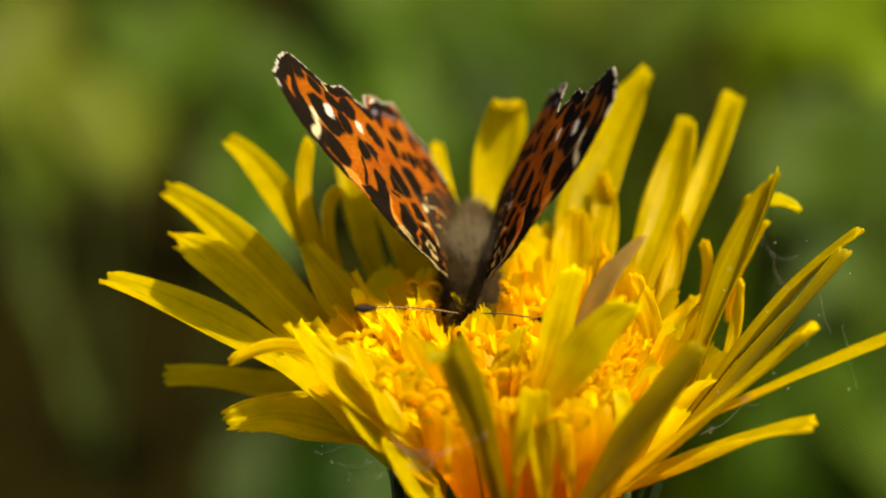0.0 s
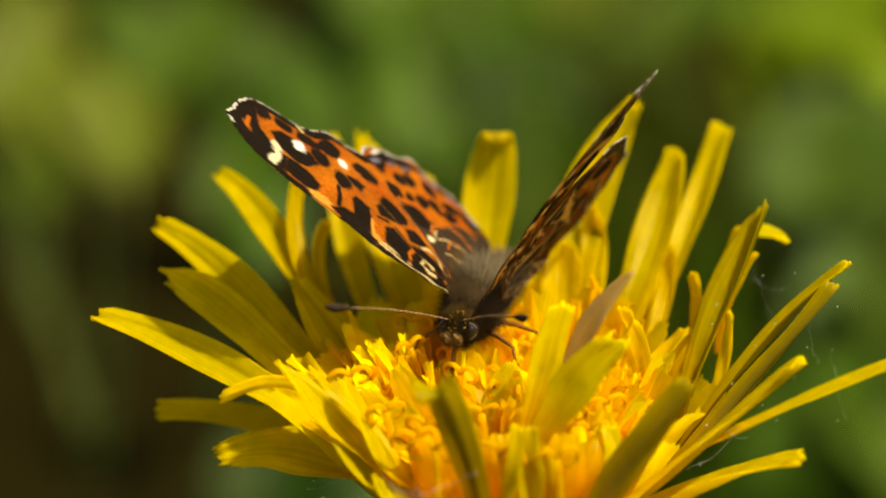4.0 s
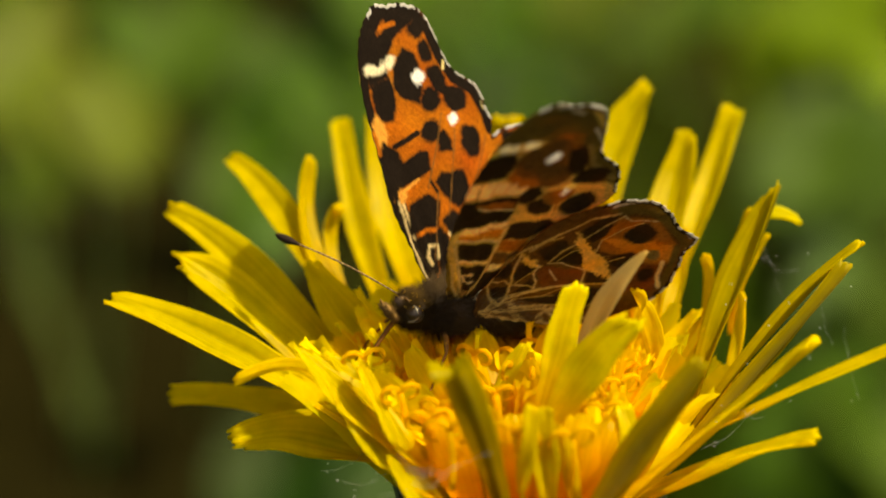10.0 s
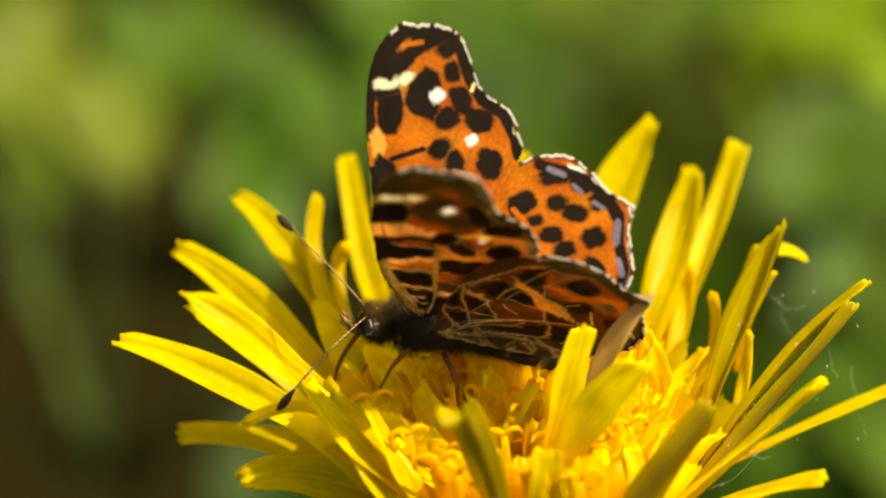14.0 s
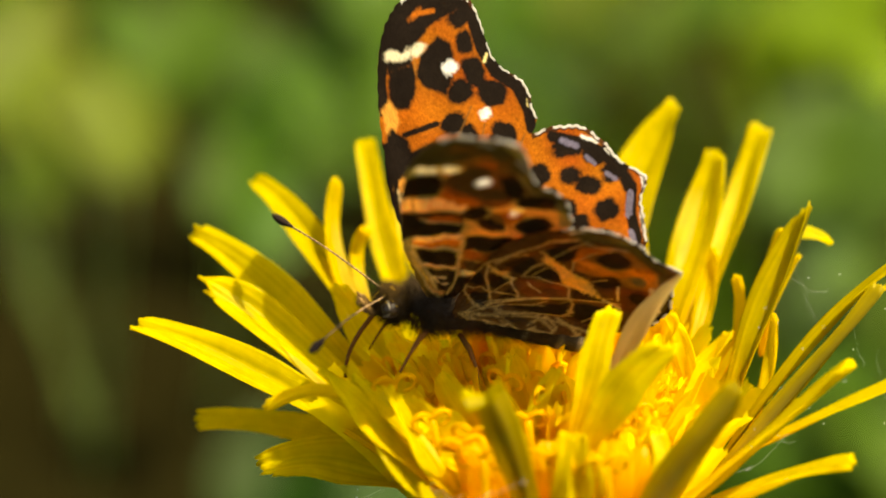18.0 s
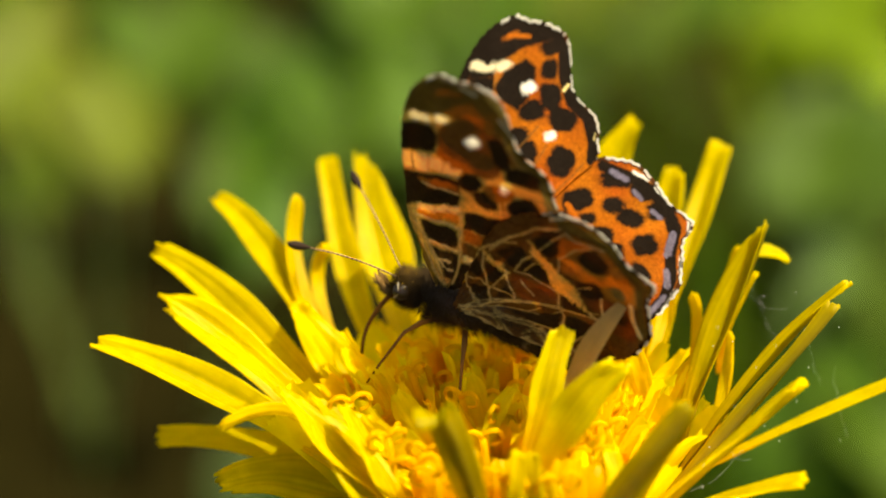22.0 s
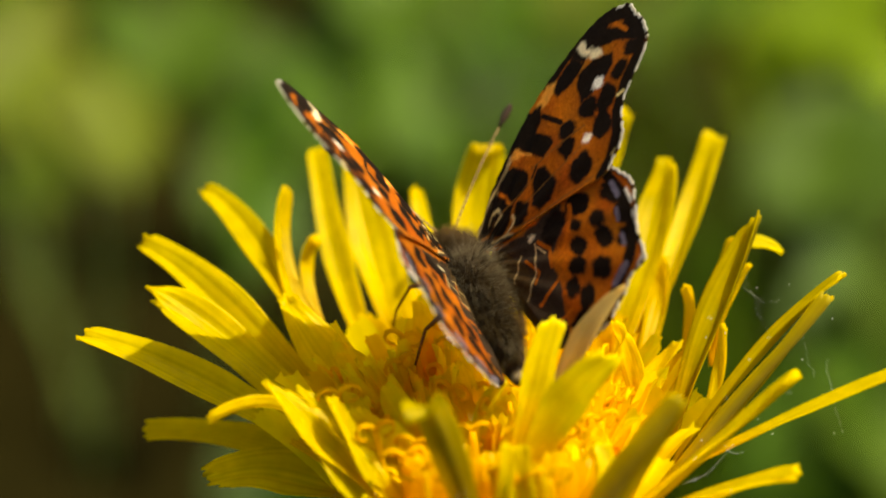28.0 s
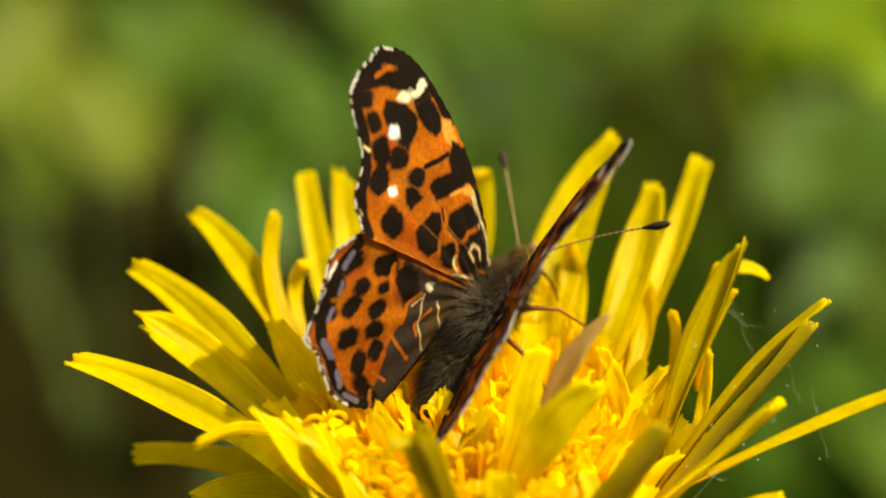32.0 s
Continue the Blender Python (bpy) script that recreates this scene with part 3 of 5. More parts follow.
class Pattern:
    """The markings of one wing face, laid over one another in millimetres."""

    def __init__(self, xy, ground, seed):
        self.xy = xy
        self.grow, self.soft = 0.06, 0.20
        self.col = np.tile(np.array(INK[ground]), (len(xy), 1))
        self.wob = np.array([(noise.noise((x * 1.7, y * 1.7, seed)), noise.noise((x * 5.0, y * 5.0, seed + 7))) for x, y in xy])
        fine = self.wob[:, 1:2]
        speck = np.random.RandomState(int(seed)).rand(len(xy), 1)
        self.col *= (1 + 0.25 * fine) * (0.62 + 0.42 * speck)
        broad = np.array([noise.noise((x * 0.45, y * 0.45, seed + 3)) for x, y in xy])[:, None]
        self.col *= 1 + broad * np.array((0.25, 0.55, 0.3))
        self.speck = speck

    def mix(self, ink, cover):
        cover = np.clip(cover, 0, 1)[:, None]
        self.col = self.col * (1 - cover) + np.array(INK[ink]) * cover * (0.78 + 0.44 * self.speck)

    def blot(self, ink, x, y, rx, ry, turn):
        a = radians(turn)
        d = self.xy - np.array((x, y))
        u, v = d[:, 0] * math.cos(a) + d[:, 1] * math.sin(a), -d[:, 0] * math.sin(a) + d[:, 1] * math.cos(a)
        r = (np.abs(u / rx) ** 2.6 + np.abs(v / ry) ** 2.6) ** (1 / 2.6)
        edge = (1 - r) * min(rx, ry) + self.wob[:, 0] * 0.12 + self.wob[:, 1] * 0.10
        self.mix(ink, (edge + self.grow * (ink == "black")) / self.soft + 0.5)

    def patch(self, ink, *pts):
        """A cell with uneven edges between corner points."""
        x, y = self.xy[:, 0], self.xy[:, 1]
        inner, best = np.zeros(len(x), bool), np.full(len(x), 99.0)
        for p, q in zip(pts, pts[1:] + pts[:1]):
            p, q = np.array(p), np.array(q)
            d = q - p
            s = np.clip(((self.xy - p) @ d) / max(d @ d, 1e-9), 0, 1)
            best = np.minimum(best, np.hypot(*(self.xy - p - s[:, None] * d).T))
            if abs(d[1]) > 1e-9:
                inner ^= ((p[1] > y) != (q[1] > y)) & (x < d[0] * (y - p[1]) / d[1] + p[0])
        ragged = 2.6 if ink in ("ochre", "pale", "rust") else 1.0
        edge = np.where(inner, best, -best) + (self.wob[:, 0] * 0.10 + self.wob[:, 1] * 0.09) * ragged
        self.mix(ink, (edge + self.grow * (ink == "black")) / self.soft + 0.5)

    def line(self, ink, width, *pts):
        best = np.full(len(self.xy), 99.0)
        for p, q in zip(pts, pts[1:]):
            p, q = np.array(p), np.array(q)
            d = q - p
            s = np.clip(((self.xy - p) @ d) / max(d @ d, 1e-9), 0, 1)
            best = np.minimum(best, np.hypot(*(self.xy - p - s[:, None] * d).T))
        self.mix(ink, (width * (0.62 if ink in ("vein", "tan") else 0.5) - best + self.wob[:, 1] * 0.05) / 0.10 + 0.5)

    def web(self, ink, width, reach, spokes, rings, seed):
        """A lattice of veins: spokes from the wing's root, joined by wavering cross lines."""
        rng = random.Random(seed)
        for k, a in enumerate(spokes):
            b = radians(a + 6)
            a = radians(a)
            self.line(ink, width, (0.2, 0.0), (reach * 0.5 * math.cos(b), reach * 0.5 * math.sin(b)), (reach * math.cos(a), reach * math.sin(a)))
        for a, c in zip(spokes, spokes[1:]):
            for q in rings:
                q = reach * (q + rng.uniform(-0.07, 0.07))
                p = [(q * (1 + w) * math.cos(radians(a + (c - a) * f)), q * (1 + w) * math.sin(radians(a + (c - a) * f))) for f, w in ((0, 0.08), (0.2, 0.0), (0.5, rng.uniform(-0.22, -0.08)), (0.8, 0.0), (1, 0.08))]
                self.line(ink, width * rng.uniform(0.7, 1.3), *p)


def forewing_upper(up):
    up.line("black", 1.00, (0.56, 2.14), (2.55, 3.37), (5.06, 4.59), (7.32, 5.26))
    up.line("black", 1.00, (9.84, 5.76), (11.29, 6.08), (14.06, 6.16), (15.93, 5.56))
    up.line("black", 0.75, (16.77, 3.40), (16.77, 1.92), (15.87, 0.93), (14.25, 0.22), (12.96, -0.78), (12.33, -2.11), (11.08, -2.93), (9.96, -3.24))
    up.line("tan", 0.12, (0.49, 1.78), (2.83, 3.14), (5.20, 4.26))
    up.patch("black", (17.18, 1.47), (17.47, 3.31), (17.02, 4.90), (15.67, 6.04), (13.62, 6.09), (11.98, 5.53), (12.57, 4.42), (13.94, 4.12), (15.07, 3.46), (15.69, 2.80), (16.22, 2.00))
    up.line("orange", 0.27, (16.02, 3.32), (15.66, 4.39))
    up.blot("orange", 15.60, 4.38, 0.40, 0.21, 143)
    up.blot("cream", 12.98, 5.32, 0.55, 0.31, 92)
    up.blot("cream", 13.13, 4.73, 0.52, 0.21, 136)
    up.blot("cream", 13.58, 3.97, 0.53, 0.33, 142)
    up.patch("black", (12.63, 4.18), (12.08, 5.46), (10.54, 5.31), (9.88, 4.93), (10.07, 4.16), (10.93, 3.88), (12.00, 3.94))
    up.line("russet", 0.17, (12.99, 4.11), (12.14, 3.90))
    up.patch("black", (14.48, 2.85), (13.19, 3.77), (11.93, 3.83), (11.42, 3.09), (11.19, 2.08), (12.22, 1.82), (13.23, 1.78), (14.25, 2.16))
    up.blot("white", 12.83, 1.98, 0.48, 0.41, 136)
    up.blot("black", 14.46, 1.27, 0.62, 0.48, -172)
    up.blot("black", 15.84, 1.73, 0.66, 0.51, 139)
    up.blot("black", 12.79, 0.52, 0.84, 0.60, -148)
    up.blot("black", 11.44, 1.24, 0.75, 0.61, 137)
    up.blot("black", 11.65, -0.71, 0.80, 0.74, 123)
    up.blot("white", 10.33, -0.26, 0.40, 0.28, 141)
    up.blot("black", 9.46, 1.56, 0.71, 0.51, 147)
    up.patch("black", (9.60, 0.55), (8.98, 1.21), (8.17, 1.16), (8.31, 0.15), (8.83, 0.15))
    up.patch("amber", (10.44, 5.32), (9.62, 5.66), (8.14, 5.20), (8.36, 4.73), (9.38, 4.72), (9.88, 4.84))
    up.patch("black", (8.63, 5.00), (8.00, 5.24), (5.79, 4.69), (5.73, 4.10), (6.86, 1.95), (8.05, 2.04), (8.04, 2.52), (7.29, 3.86), (8.05, 4.25))
    up.line("black", 0.37, (9.28, 2.51), (8.81, 3.39), (8.34, 4.30))
    up.patch("black", (5.38, 2.32), (4.73, 3.68), (3.21, 3.57), (3.22, 2.93), (3.70, 1.48), (4.96, 1.42))
    up.line("amber", 0.20, (6.21, 2.99), (5.37, 4.35))
    up.blot("amber", 5.31, 4.18, 0.40, 0.33, 136)
    up.blot("black", 8.99, -1.39, 0.92, 0.81, 175)
    up.patch("black", (6.73, 1.19), (6.12, 1.60), (5.43, 1.09), (4.92, -0.13), (5.25, -0.91), (6.27, -1.10), (7.15, -0.53), (6.88, 0.35))
    up.line("black", 0.23, (6.19, 2.05), (5.53, 1.58))
    up.patch("black", (4.67, 0.30), (4.04, 1.20), (2.98, 0.26), (3.48, -0.42), (4.36, -0.36))
    up.patch("black", (3.44, 2.30), (2.89, 3.23), (1.54, 2.56), (0.31, 1.93), (1.27, 1.33), (2.18, 1.53))
    up.patch("black", (3.63, 1.37), (3.09, 2.14), (2.18, 1.53), (0.95, 1.15), (2.21, 0.34), (3.18, 0.65))
    up.line("orange", 0.20, (3.47, 1.68), (3.46, 2.32), (3.23, 2.86))
    up.line("tan", 0.15, (2.01, 1.43), (2.67, 1.56), (2.59, 2.18), (2.00, 2.23), (1.65, 1.92))
    up.line("tan", 0.15, (3.35, 0.68), (3.19, 0.17), (2.53, -0.05))
    up.line("tan", 0.15, (2.79, -0.37), (1.73, 0.40), (0.70, 0.92))
    up.line("dark", 0.08, (10.64, 0.55), (5.75, 2.25))
    up.line("dark", 0.08, (5.47, 1.56), (1.90, 1.67))
    up.line("dark", 0.08, (9.64, -0.21), (4.44, 0.60))
    up.line("dark", 0.08, (9.53, -2.82), (4.90, -1.13), (0.99, 0.87))
    up.line("black", 0.27, (8.21, 5.15), (5.09, 4.49), (2.50, 3.51), (0.23, 2.14))
    up.line("tan", 0.10, (5.02, 4.38), (2.40, 3.27), (0.52, 2.10))
    up.line("black", 0.40, (16.72, 1.64), (15.51, 0.46), (14.05, -0.45), (12.79, -1.37), (11.93, -2.65), (10.64, -3.21))
    up.line("pale", 0.17, (13.93, -0.14), (13.48, -0.04))
    up.line("pale", 0.13, (11.58, -2.87), (11.23, -2.94))
    up.line("brown", 0.23, (10.08, -3.60), (6.68, -2.41), (3.49, -0.90), (0.49, 0.91))
    up.blot("brown", 0.56, 1.18, 0.97, 0.41, 143)


def forewing_under(under):
    under.patch("umber", (12.67, 6.63), (14.29, 6.44), (16.06, 5.87), (16.81, 4.00), (16.87, 2.21), (15.68, 0.78), (14.42, -0.48), (13.43, -1.88), (12.45, -3.27), (11.27, -3.62), (11.70, -1.95), (12.54, -0.21), (13.87, 0.88), (14.16, 1.82), (14.03, 3.24))
    under.blot("cream", 12.66, 5.88, 0.45, 0.40, 151)
    under.blot("cream", 12.81, 5.18, 0.40, 0.30, 165)
    under.blot("cream", 13.36, 4.15, 0.53, 0.36, 125)
    under.patch("coal", (11.81, 6.58), (12.26, 5.68), (12.37, 4.62), (11.72, 4.05), (10.55, 3.99), (9.75, 6.00))
    under.patch("russet", (11.30, 3.99), (13.24, 3.56), (14.73, 2.80), (14.85, 1.20), (13.29, 0.69), (11.96, 0.14), (10.57, 0.87), (9.77, 2.63), (10.34, 3.86))
    under.blot("dark", 12.52, 2.59, 1.78, 1.40, 149)
    under.blot("dark", 11.32, 0.98, 1.04, 0.78, 134)
    under.blot("coal", 12.88, 0.38, 1.15, 0.63, -155)
    under.blot("white", 12.60, 2.06, 0.50, 0.39, 156)
    under.line("olive", 0.35, (14.05, 0.44), (12.75, -0.72), (11.89, -2.64))
    under.blot("coal", 11.95, -1.26, 1.04, 0.61, 98)
    under.line("cream", 0.23, (16.21, 5.71), (16.80, 4.90), (16.84, 3.93))
    under.line("cream", 0.19, (16.70, 3.41), (16.52, 2.52))
    under.line("cream", 0.19, (15.40, 0.92), (14.35, -0.31))
    under.line("cream", 0.19, (14.14, -0.88), (13.36, -2.25))
    under.patch("pale", (9.52, 5.89), (10.17, 4.84), (10.10, 3.68), (10.02, 2.23), (9.48, 2.15), (9.02, 3.95), (8.67, 4.62), (8.31, 5.72))
    under.line("dark", 0.10, (10.05, 5.25), (8.60, 4.90))
    under.line("vein", 0.10, (10.08, 4.29), (8.98, 4.06))
    under.line("vein", 0.10, (10.11, 3.32), (9.14, 3.32))
    under.patch("coal", (8.12, 5.76), (8.68, 4.26), (9.31, 2.13), (7.10, 1.81), (6.20, 3.73), (5.27, 5.28))
    under.patch("russet", (8.12, 4.54), (8.80, 2.31), (8.17, 2.00), (7.65, 3.76))
    under.line("pale", 0.12, (7.90, 4.22), (7.78, 3.42), (8.16, 2.03))
    under.blot("coal", 9.49, 1.58, 0.83, 0.65, 154)
    under.blot("coal", 8.81, 0.40, 0.84, 0.69, 127)
    under.blot("russet", 10.06, -0.28, 0.98, 0.64, 123)
    under.blot("white", 10.49, -0.47, 0.31, 0.24, 165)
    under.blot("coal", 9.63, -1.85, 1.15, 0.84, 146)
    under.line("russet", 0.15, (9.85, -0.42), (8.75, -0.76))
    under.patch("pale", (5.96, 4.23), (6.50, 2.87), (7.26, 1.76), (6.71, 1.68), (5.96, 2.79), (5.45, 4.16))
    under.patch("rust", (5.41, 4.15), (6.49, 1.69), (5.62, 1.56), (5.33, 2.70), (5.08, 4.10))
    under.line("tan", 0.14, (5.04, 4.10), (5.29, 2.70), (5.46, 1.50))
    under.patch("coal", (4.87, 3.97), (5.27, 1.55), (4.11, 1.45), (3.68, 2.11), (3.66, 3.36))
    under.line("pale", 0.15, (3.55, 3.31), (3.75, 2.48), (3.66, 1.92), (3.85, 1.34))
    under.patch("coal", (3.28, 3.31), (3.64, 1.31), (1.39, 1.20), (1.17, 1.75), (2.50, 2.83))
    under.line("tan", 0.14, (2.51, 2.59), (2.77, 2.26), (2.63, 1.96))
    under.line("tan", 0.14, (2.51, 2.59), (2.08, 2.24), (2.03, 1.58))
    under.patch("coal", (6.91, 1.42), (7.91, -0.88), (7.41, -1.59), (6.66, -1.06), (5.89, -0.45), (5.50, 1.29))
    under.patch("russet", (5.43, 1.35), (5.86, -0.27), (5.47, -0.72), (4.78, -0.43), (4.58, 1.16))
    under.patch("dark", (4.52, 1.33), (4.70, -0.55), (3.80, 0.15), (3.31, 1.16))
    under.blot("pale", 3.36, 0.70, 0.46, 0.25, 105)
    under.patch("coal", (2.69, 1.60), (3.38, 0.09), (2.34, -0.60), (-0.15, 1.20))
    under.line("vein", 0.14, (6.84, 1.59), (5.50, 1.40), (3.53, 1.37), (0.96, 1.18))
    under.line("umber", 0.46, (5.09, 5.18), (3.51, 4.17), (1.74, 3.08), (0.13, 1.60))
    under.line("vein", 0.14, (4.66, 4.04), (1.97, 2.51), (0.16, 1.31))
    under.line("vein", 0.12, (3.27, 3.66), (1.65, 2.75), (0.46, 1.64))
    under.line("olive", 0.19, (3.58, -1.50), (7.46, -2.38), (8.49, -3.31))


def hindwing_upper(up):
    up.patch("brown", (6.64, -2.50), (3.52, -1.39), (0.49, 0.33), (-1.25, -0.74), (-1.57, -4.05), (-0.55, -9.37), (1.05, -10.50), (2.19, -8.83), (3.50, -6.58), (3.93, -4.40), (5.52, -4.11))
    up.blot("grey", 0.72, -2.13, 2.68, 1.32, 107)
    up.blot("black", 7.36, -3.72, 0.87, 0.64, 131)
    up.blot("black", 5.23, -3.20, 0.99, 0.78, -171)
    up.line("orange", 0.32, (6.84, -3.28), (6.06, -4.49), (4.41, -4.96))
    up.line("orange", 0.25, (3.74, -5.04), (4.22, -3.97), (3.90, -2.89))
    up.line("tan", 0.09, (3.83, -3.84), (3.65, -3.00))
    up.line("orange", 0.18, (2.51, -2.90), (2.83, -4.33), (2.19, -4.73))
    up.line("tan", 0.09, (3.63, -2.77), (2.61, -4.18), (1.09, -4.94))
    up.line("tan", 0.09, (2.40, -2.26), (1.08, -3.09))
    up.blot("black", 7.81, -5.84, 0.63, 0.44, 117)
    up.blot("black", 7.45, -7.07, 0.73, 0.50, 96)
    up.blot("black", 5.84, -5.82, 0.66, 0.47, 107)
    up.blot("black", 6.44, -4.66, 0.44, 0.31, 115)
    up.blot("black", 5.06, -6.69, 0.67, 0.47, 118)
    up.blot("black", 6.20, -8.38, 0.74, 0.60, 122)
    up.blot("black", 4.00, -7.39, 0.64, 0.48, 73)
    up.blot("black", 4.40, -8.75, 0.70, 0.52, 60)
    up.blot("black", 2.80, -9.35, 1.10, 0.45, 174)
    up.line("orange", 0.21, (4.12, -5.95), (2.77, -6.13), (1.64, -6.03))
    up.line("orange", 0.18, (3.20, -8.34), (1.92, -8.00))
    up.line("russet", 0.25, (2.33, -9.11), (1.67, -9.88))
    up.blot("black", 9.40, -5.44, 1.00, 0.49, 107)
    up.blot("black", 9.31, -7.22, 0.74, 0.52, 102)
    up.blot("black", 8.66, -8.53, 0.78, 0.55, 127)
    up.line("black", 0.71, (9.89, -4.37), (9.87, -6.48), (9.37, -7.90), (8.58, -9.11), (7.87, -9.74), (6.25, -10.00), (4.90, -10.55), (3.60, -10.62), (2.00, -9.95))
    up.line("violet", 0.39, (9.78, -5.01), (9.63, -5.96))
    up.line("violet", 0.28, (9.09, -6.64), (8.79, -7.21))
    up.line("violet", 0.28, (8.37, -8.07), (8.15, -8.66))
    up.line("violet", 0.46, (7.45, -9.72), (6.21, -9.84))
    up.line("violet", 0.39, (5.20, -10.15), (4.40, -10.50))
    up.line("violet", 0.32, (3.70, -10.55), (2.60, -10.15))
    up.line("black", 0.32, (8.15, -9.09), (7.62, -9.42))
    up.line("black", 0.32, (6.05, -10.08), (5.59, -10.18))
    up.line("white", 0.21, (10.25, -6.22), (10.10, -7.17))
    up.line("white", 0.21, (9.77, -7.83), (9.25, -8.88))
    up.line("white", 0.21, (8.75, -10.29), (7.52, -10.66))
    up.line("white", 0.21, (6.40, -10.62), (5.40, -10.95))
    up.line("white", 0.21, (4.30, -11.05), (3.00, -10.75))
    up.blot("cream", 3.60, -2.15, 0.28, 0.19, 124)


def hindwing_under(under):
    under.web("vein", 0.075, 9.0, (-62, -74, -86, -98, -110), (0.3, 0.52, 0.76), 3)
    under.patch("russet", (9.46, -4.34), (9.48, -7.23), (7.94, -9.46), (6.33, -10.14), (5.49, -8.60), (6.03, -7.15), (6.29, -5.27), (7.89, -4.52))
    under.patch("rust", (7.49, -5.00), (7.45, -6.84), (7.71, -9.44), (6.50, -10.04), (5.89, -8.51), (6.40, -6.40))
    under.patch("maroon", (5.61, -7.51), (6.05, -10.13), (3.64, -10.49), (3.24, -8.76))
    under.blot("coal", 8.13, -6.86, 0.91, 0.79, 71)
    under.patch("coal", (8.07, -3.12), (9.31, -3.71), (9.67, -4.63), (7.92, -4.81), (7.11, -4.42))
    under.blot("coal", 5.75, -7.14, 0.78, 0.63, 125)
    under.blot("coal", 4.96, -9.21, 0.69, 0.48, -161)
    under.blot("olive", 6.59, -8.69, 0.42, 0.38, -136)
    under.patch("umber", (9.75, -3.61), (10.93, -5.42), (10.56, -7.09), (9.14, -9.29), (7.84, -10.74), (7.68, -10.11), (9.03, -8.16), (9.80, -6.33), (9.60, -4.38))
    under.patch("umber", (7.72, -9.60), (7.99, -11.37), (6.10, -11.52), (5.03, -12.15), (4.10, -10.56), (6.18, -10.01))
    under.line("dark", 0.15, (7.68, -10.11), (6.22, -10.50), (4.48, -11.21))
    under.line("vein", 0.08, (7.71, -10.37), (6.25, -10.76), (4.73, -11.42))
    under.line("dark", 0.15, (7.74, -10.63), (6.28, -11.02), (4.84, -11.66))
    under.line("vein", 0.08, (7.76, -10.89), (6.30, -11.28), (5.05, -11.88))
    under.patch("coal", (5.25, -1.21), (6.64, -1.97), (7.07, -2.61), (6.52, -3.06), (4.80, -2.63), (4.62, -2.14))
    under.patch("coal", (6.35, -3.16), (6.01, -4.30), (4.77, -5.00), (4.71, -3.12), (4.76, -2.71))
    under.patch("maroon", (4.19, -2.43), (4.27, -5.07), (3.42, -5.59), (2.29, -3.38), (3.46, -2.39))
    under.patch("coal", (3.93, -0.76), (4.20, -1.57), (3.80, -2.19), (2.56, -1.59), (2.77, -0.95))
    under.patch("coal", (1.68, -0.06), (2.05, -1.04), (1.22, -1.75), (0.63, -0.85))
    under.patch("coal", (2.65, 0.22), (3.96, -0.13), (3.64, -0.56), (2.58, -0.86))
    under.patch("coal", (4.33, -5.59), (4.24, -7.04), (3.61, -7.54), (3.22, -5.84))
    under.patch("coal", (2.83, -6.05), (3.27, -8.58), (2.74, -8.36), (1.04, -7.24), (1.41, -6.36))
    under.patch("coal", (1.03, -2.59), (1.76, -4.43), (2.72, -5.81), (1.46, -5.95), (1.08, -4.91))
    under.patch("coal", (1.50, -1.83), (1.95, -2.72), (2.59, -2.78), (2.90, -2.19))
    under.patch("ochre", (4.81, -0.44), (4.48, -1.67), (4.22, -2.30), (3.75, -2.07), (4.17, -0.91))
    under.line("vein", 0.12, (1.27, 0.45), (4.49, -0.01), (5.87, -1.04), (7.40, -1.87), (9.12, -3.15), (9.62, -4.54))
    under.patch("ochre", (7.84, -3.07), (7.70, -3.53), (6.41, -4.67), (5.80, -5.80), (4.84, -6.61), (3.85, -7.63), (4.08, -6.71), (4.38, -5.71), (4.24, -5.15), (5.53, -4.47), (6.96, -3.39))
    under.line("vein", 0.10, (5.21, -0.85), (6.45, -1.41), (7.12, -2.26))
    under.line("vein", 0.10, (4.52, -2.56), (5.91, -2.86), (6.78, -3.33))
    under.line("vein", 0.08, (4.80, -3.10), (5.98, -3.51), (6.45, -4.14))
    under.line("tan", 0.08, (4.39, -2.59), (4.66, -3.46), (4.50, -4.66), (4.33, -5.19))
    under.line("vein", 0.12, (4.42, -0.19), (3.10, 0.25), (1.75, 0.16), (0.91, -0.46), (0.66, -1.18), (1.02, -1.60), (2.12, -1.26), (3.65, -0.63), (4.64, -0.54))
    under.line("vein", 0.08, (2.12, 0.14), (2.42, -0.63), (2.13, -1.36))
    under.line("vein", 0.12, (1.03, -1.66), (1.82, -2.75), (2.65, -4.23), (3.17, -5.78), (3.84, -8.46))
    under.line("vein", 0.08, (2.28, -1.49), (4.03, -2.20))
    under.line("tan", 0.08, (4.16, -2.08), (3.35, -2.19), (2.72, -2.72), (2.16, -2.94))
    under.line("vein", 0.08, (2.13, -1.36), (2.36, -2.30), (2.15, -2.85))
    under.line("tan", 0.08, (3.89, -3.03), (3.08, -3.97))
    under.line("vein", 0.08, (7.77, -3.71), (8.77, -4.23), (9.52, -4.93))
    under.line("vein", 0.08, (7.44, -4.95), (8.46, -5.62), (9.00, -6.50))
    under.line("vein", 0.10, (4.35, -5.36), (3.24, -5.60), (2.60, -6.07), (1.83, -6.07))
    under.line("tan", 0.08, (9.52, -4.89), (9.14, -5.64), (9.30, -7.27))
    under.line("pale", 0.12, (5.51, -7.86), (4.18, -8.25))
    under.line("pale", 0.12, (3.88, -7.45), (3.49, -8.60))
    under.line("pale", 0.27, (6.23, -9.60), (5.04, -10.02), (4.20, -10.64))
    under.line("vein", 0.08, (7.47, -4.84), (6.27, -5.04))
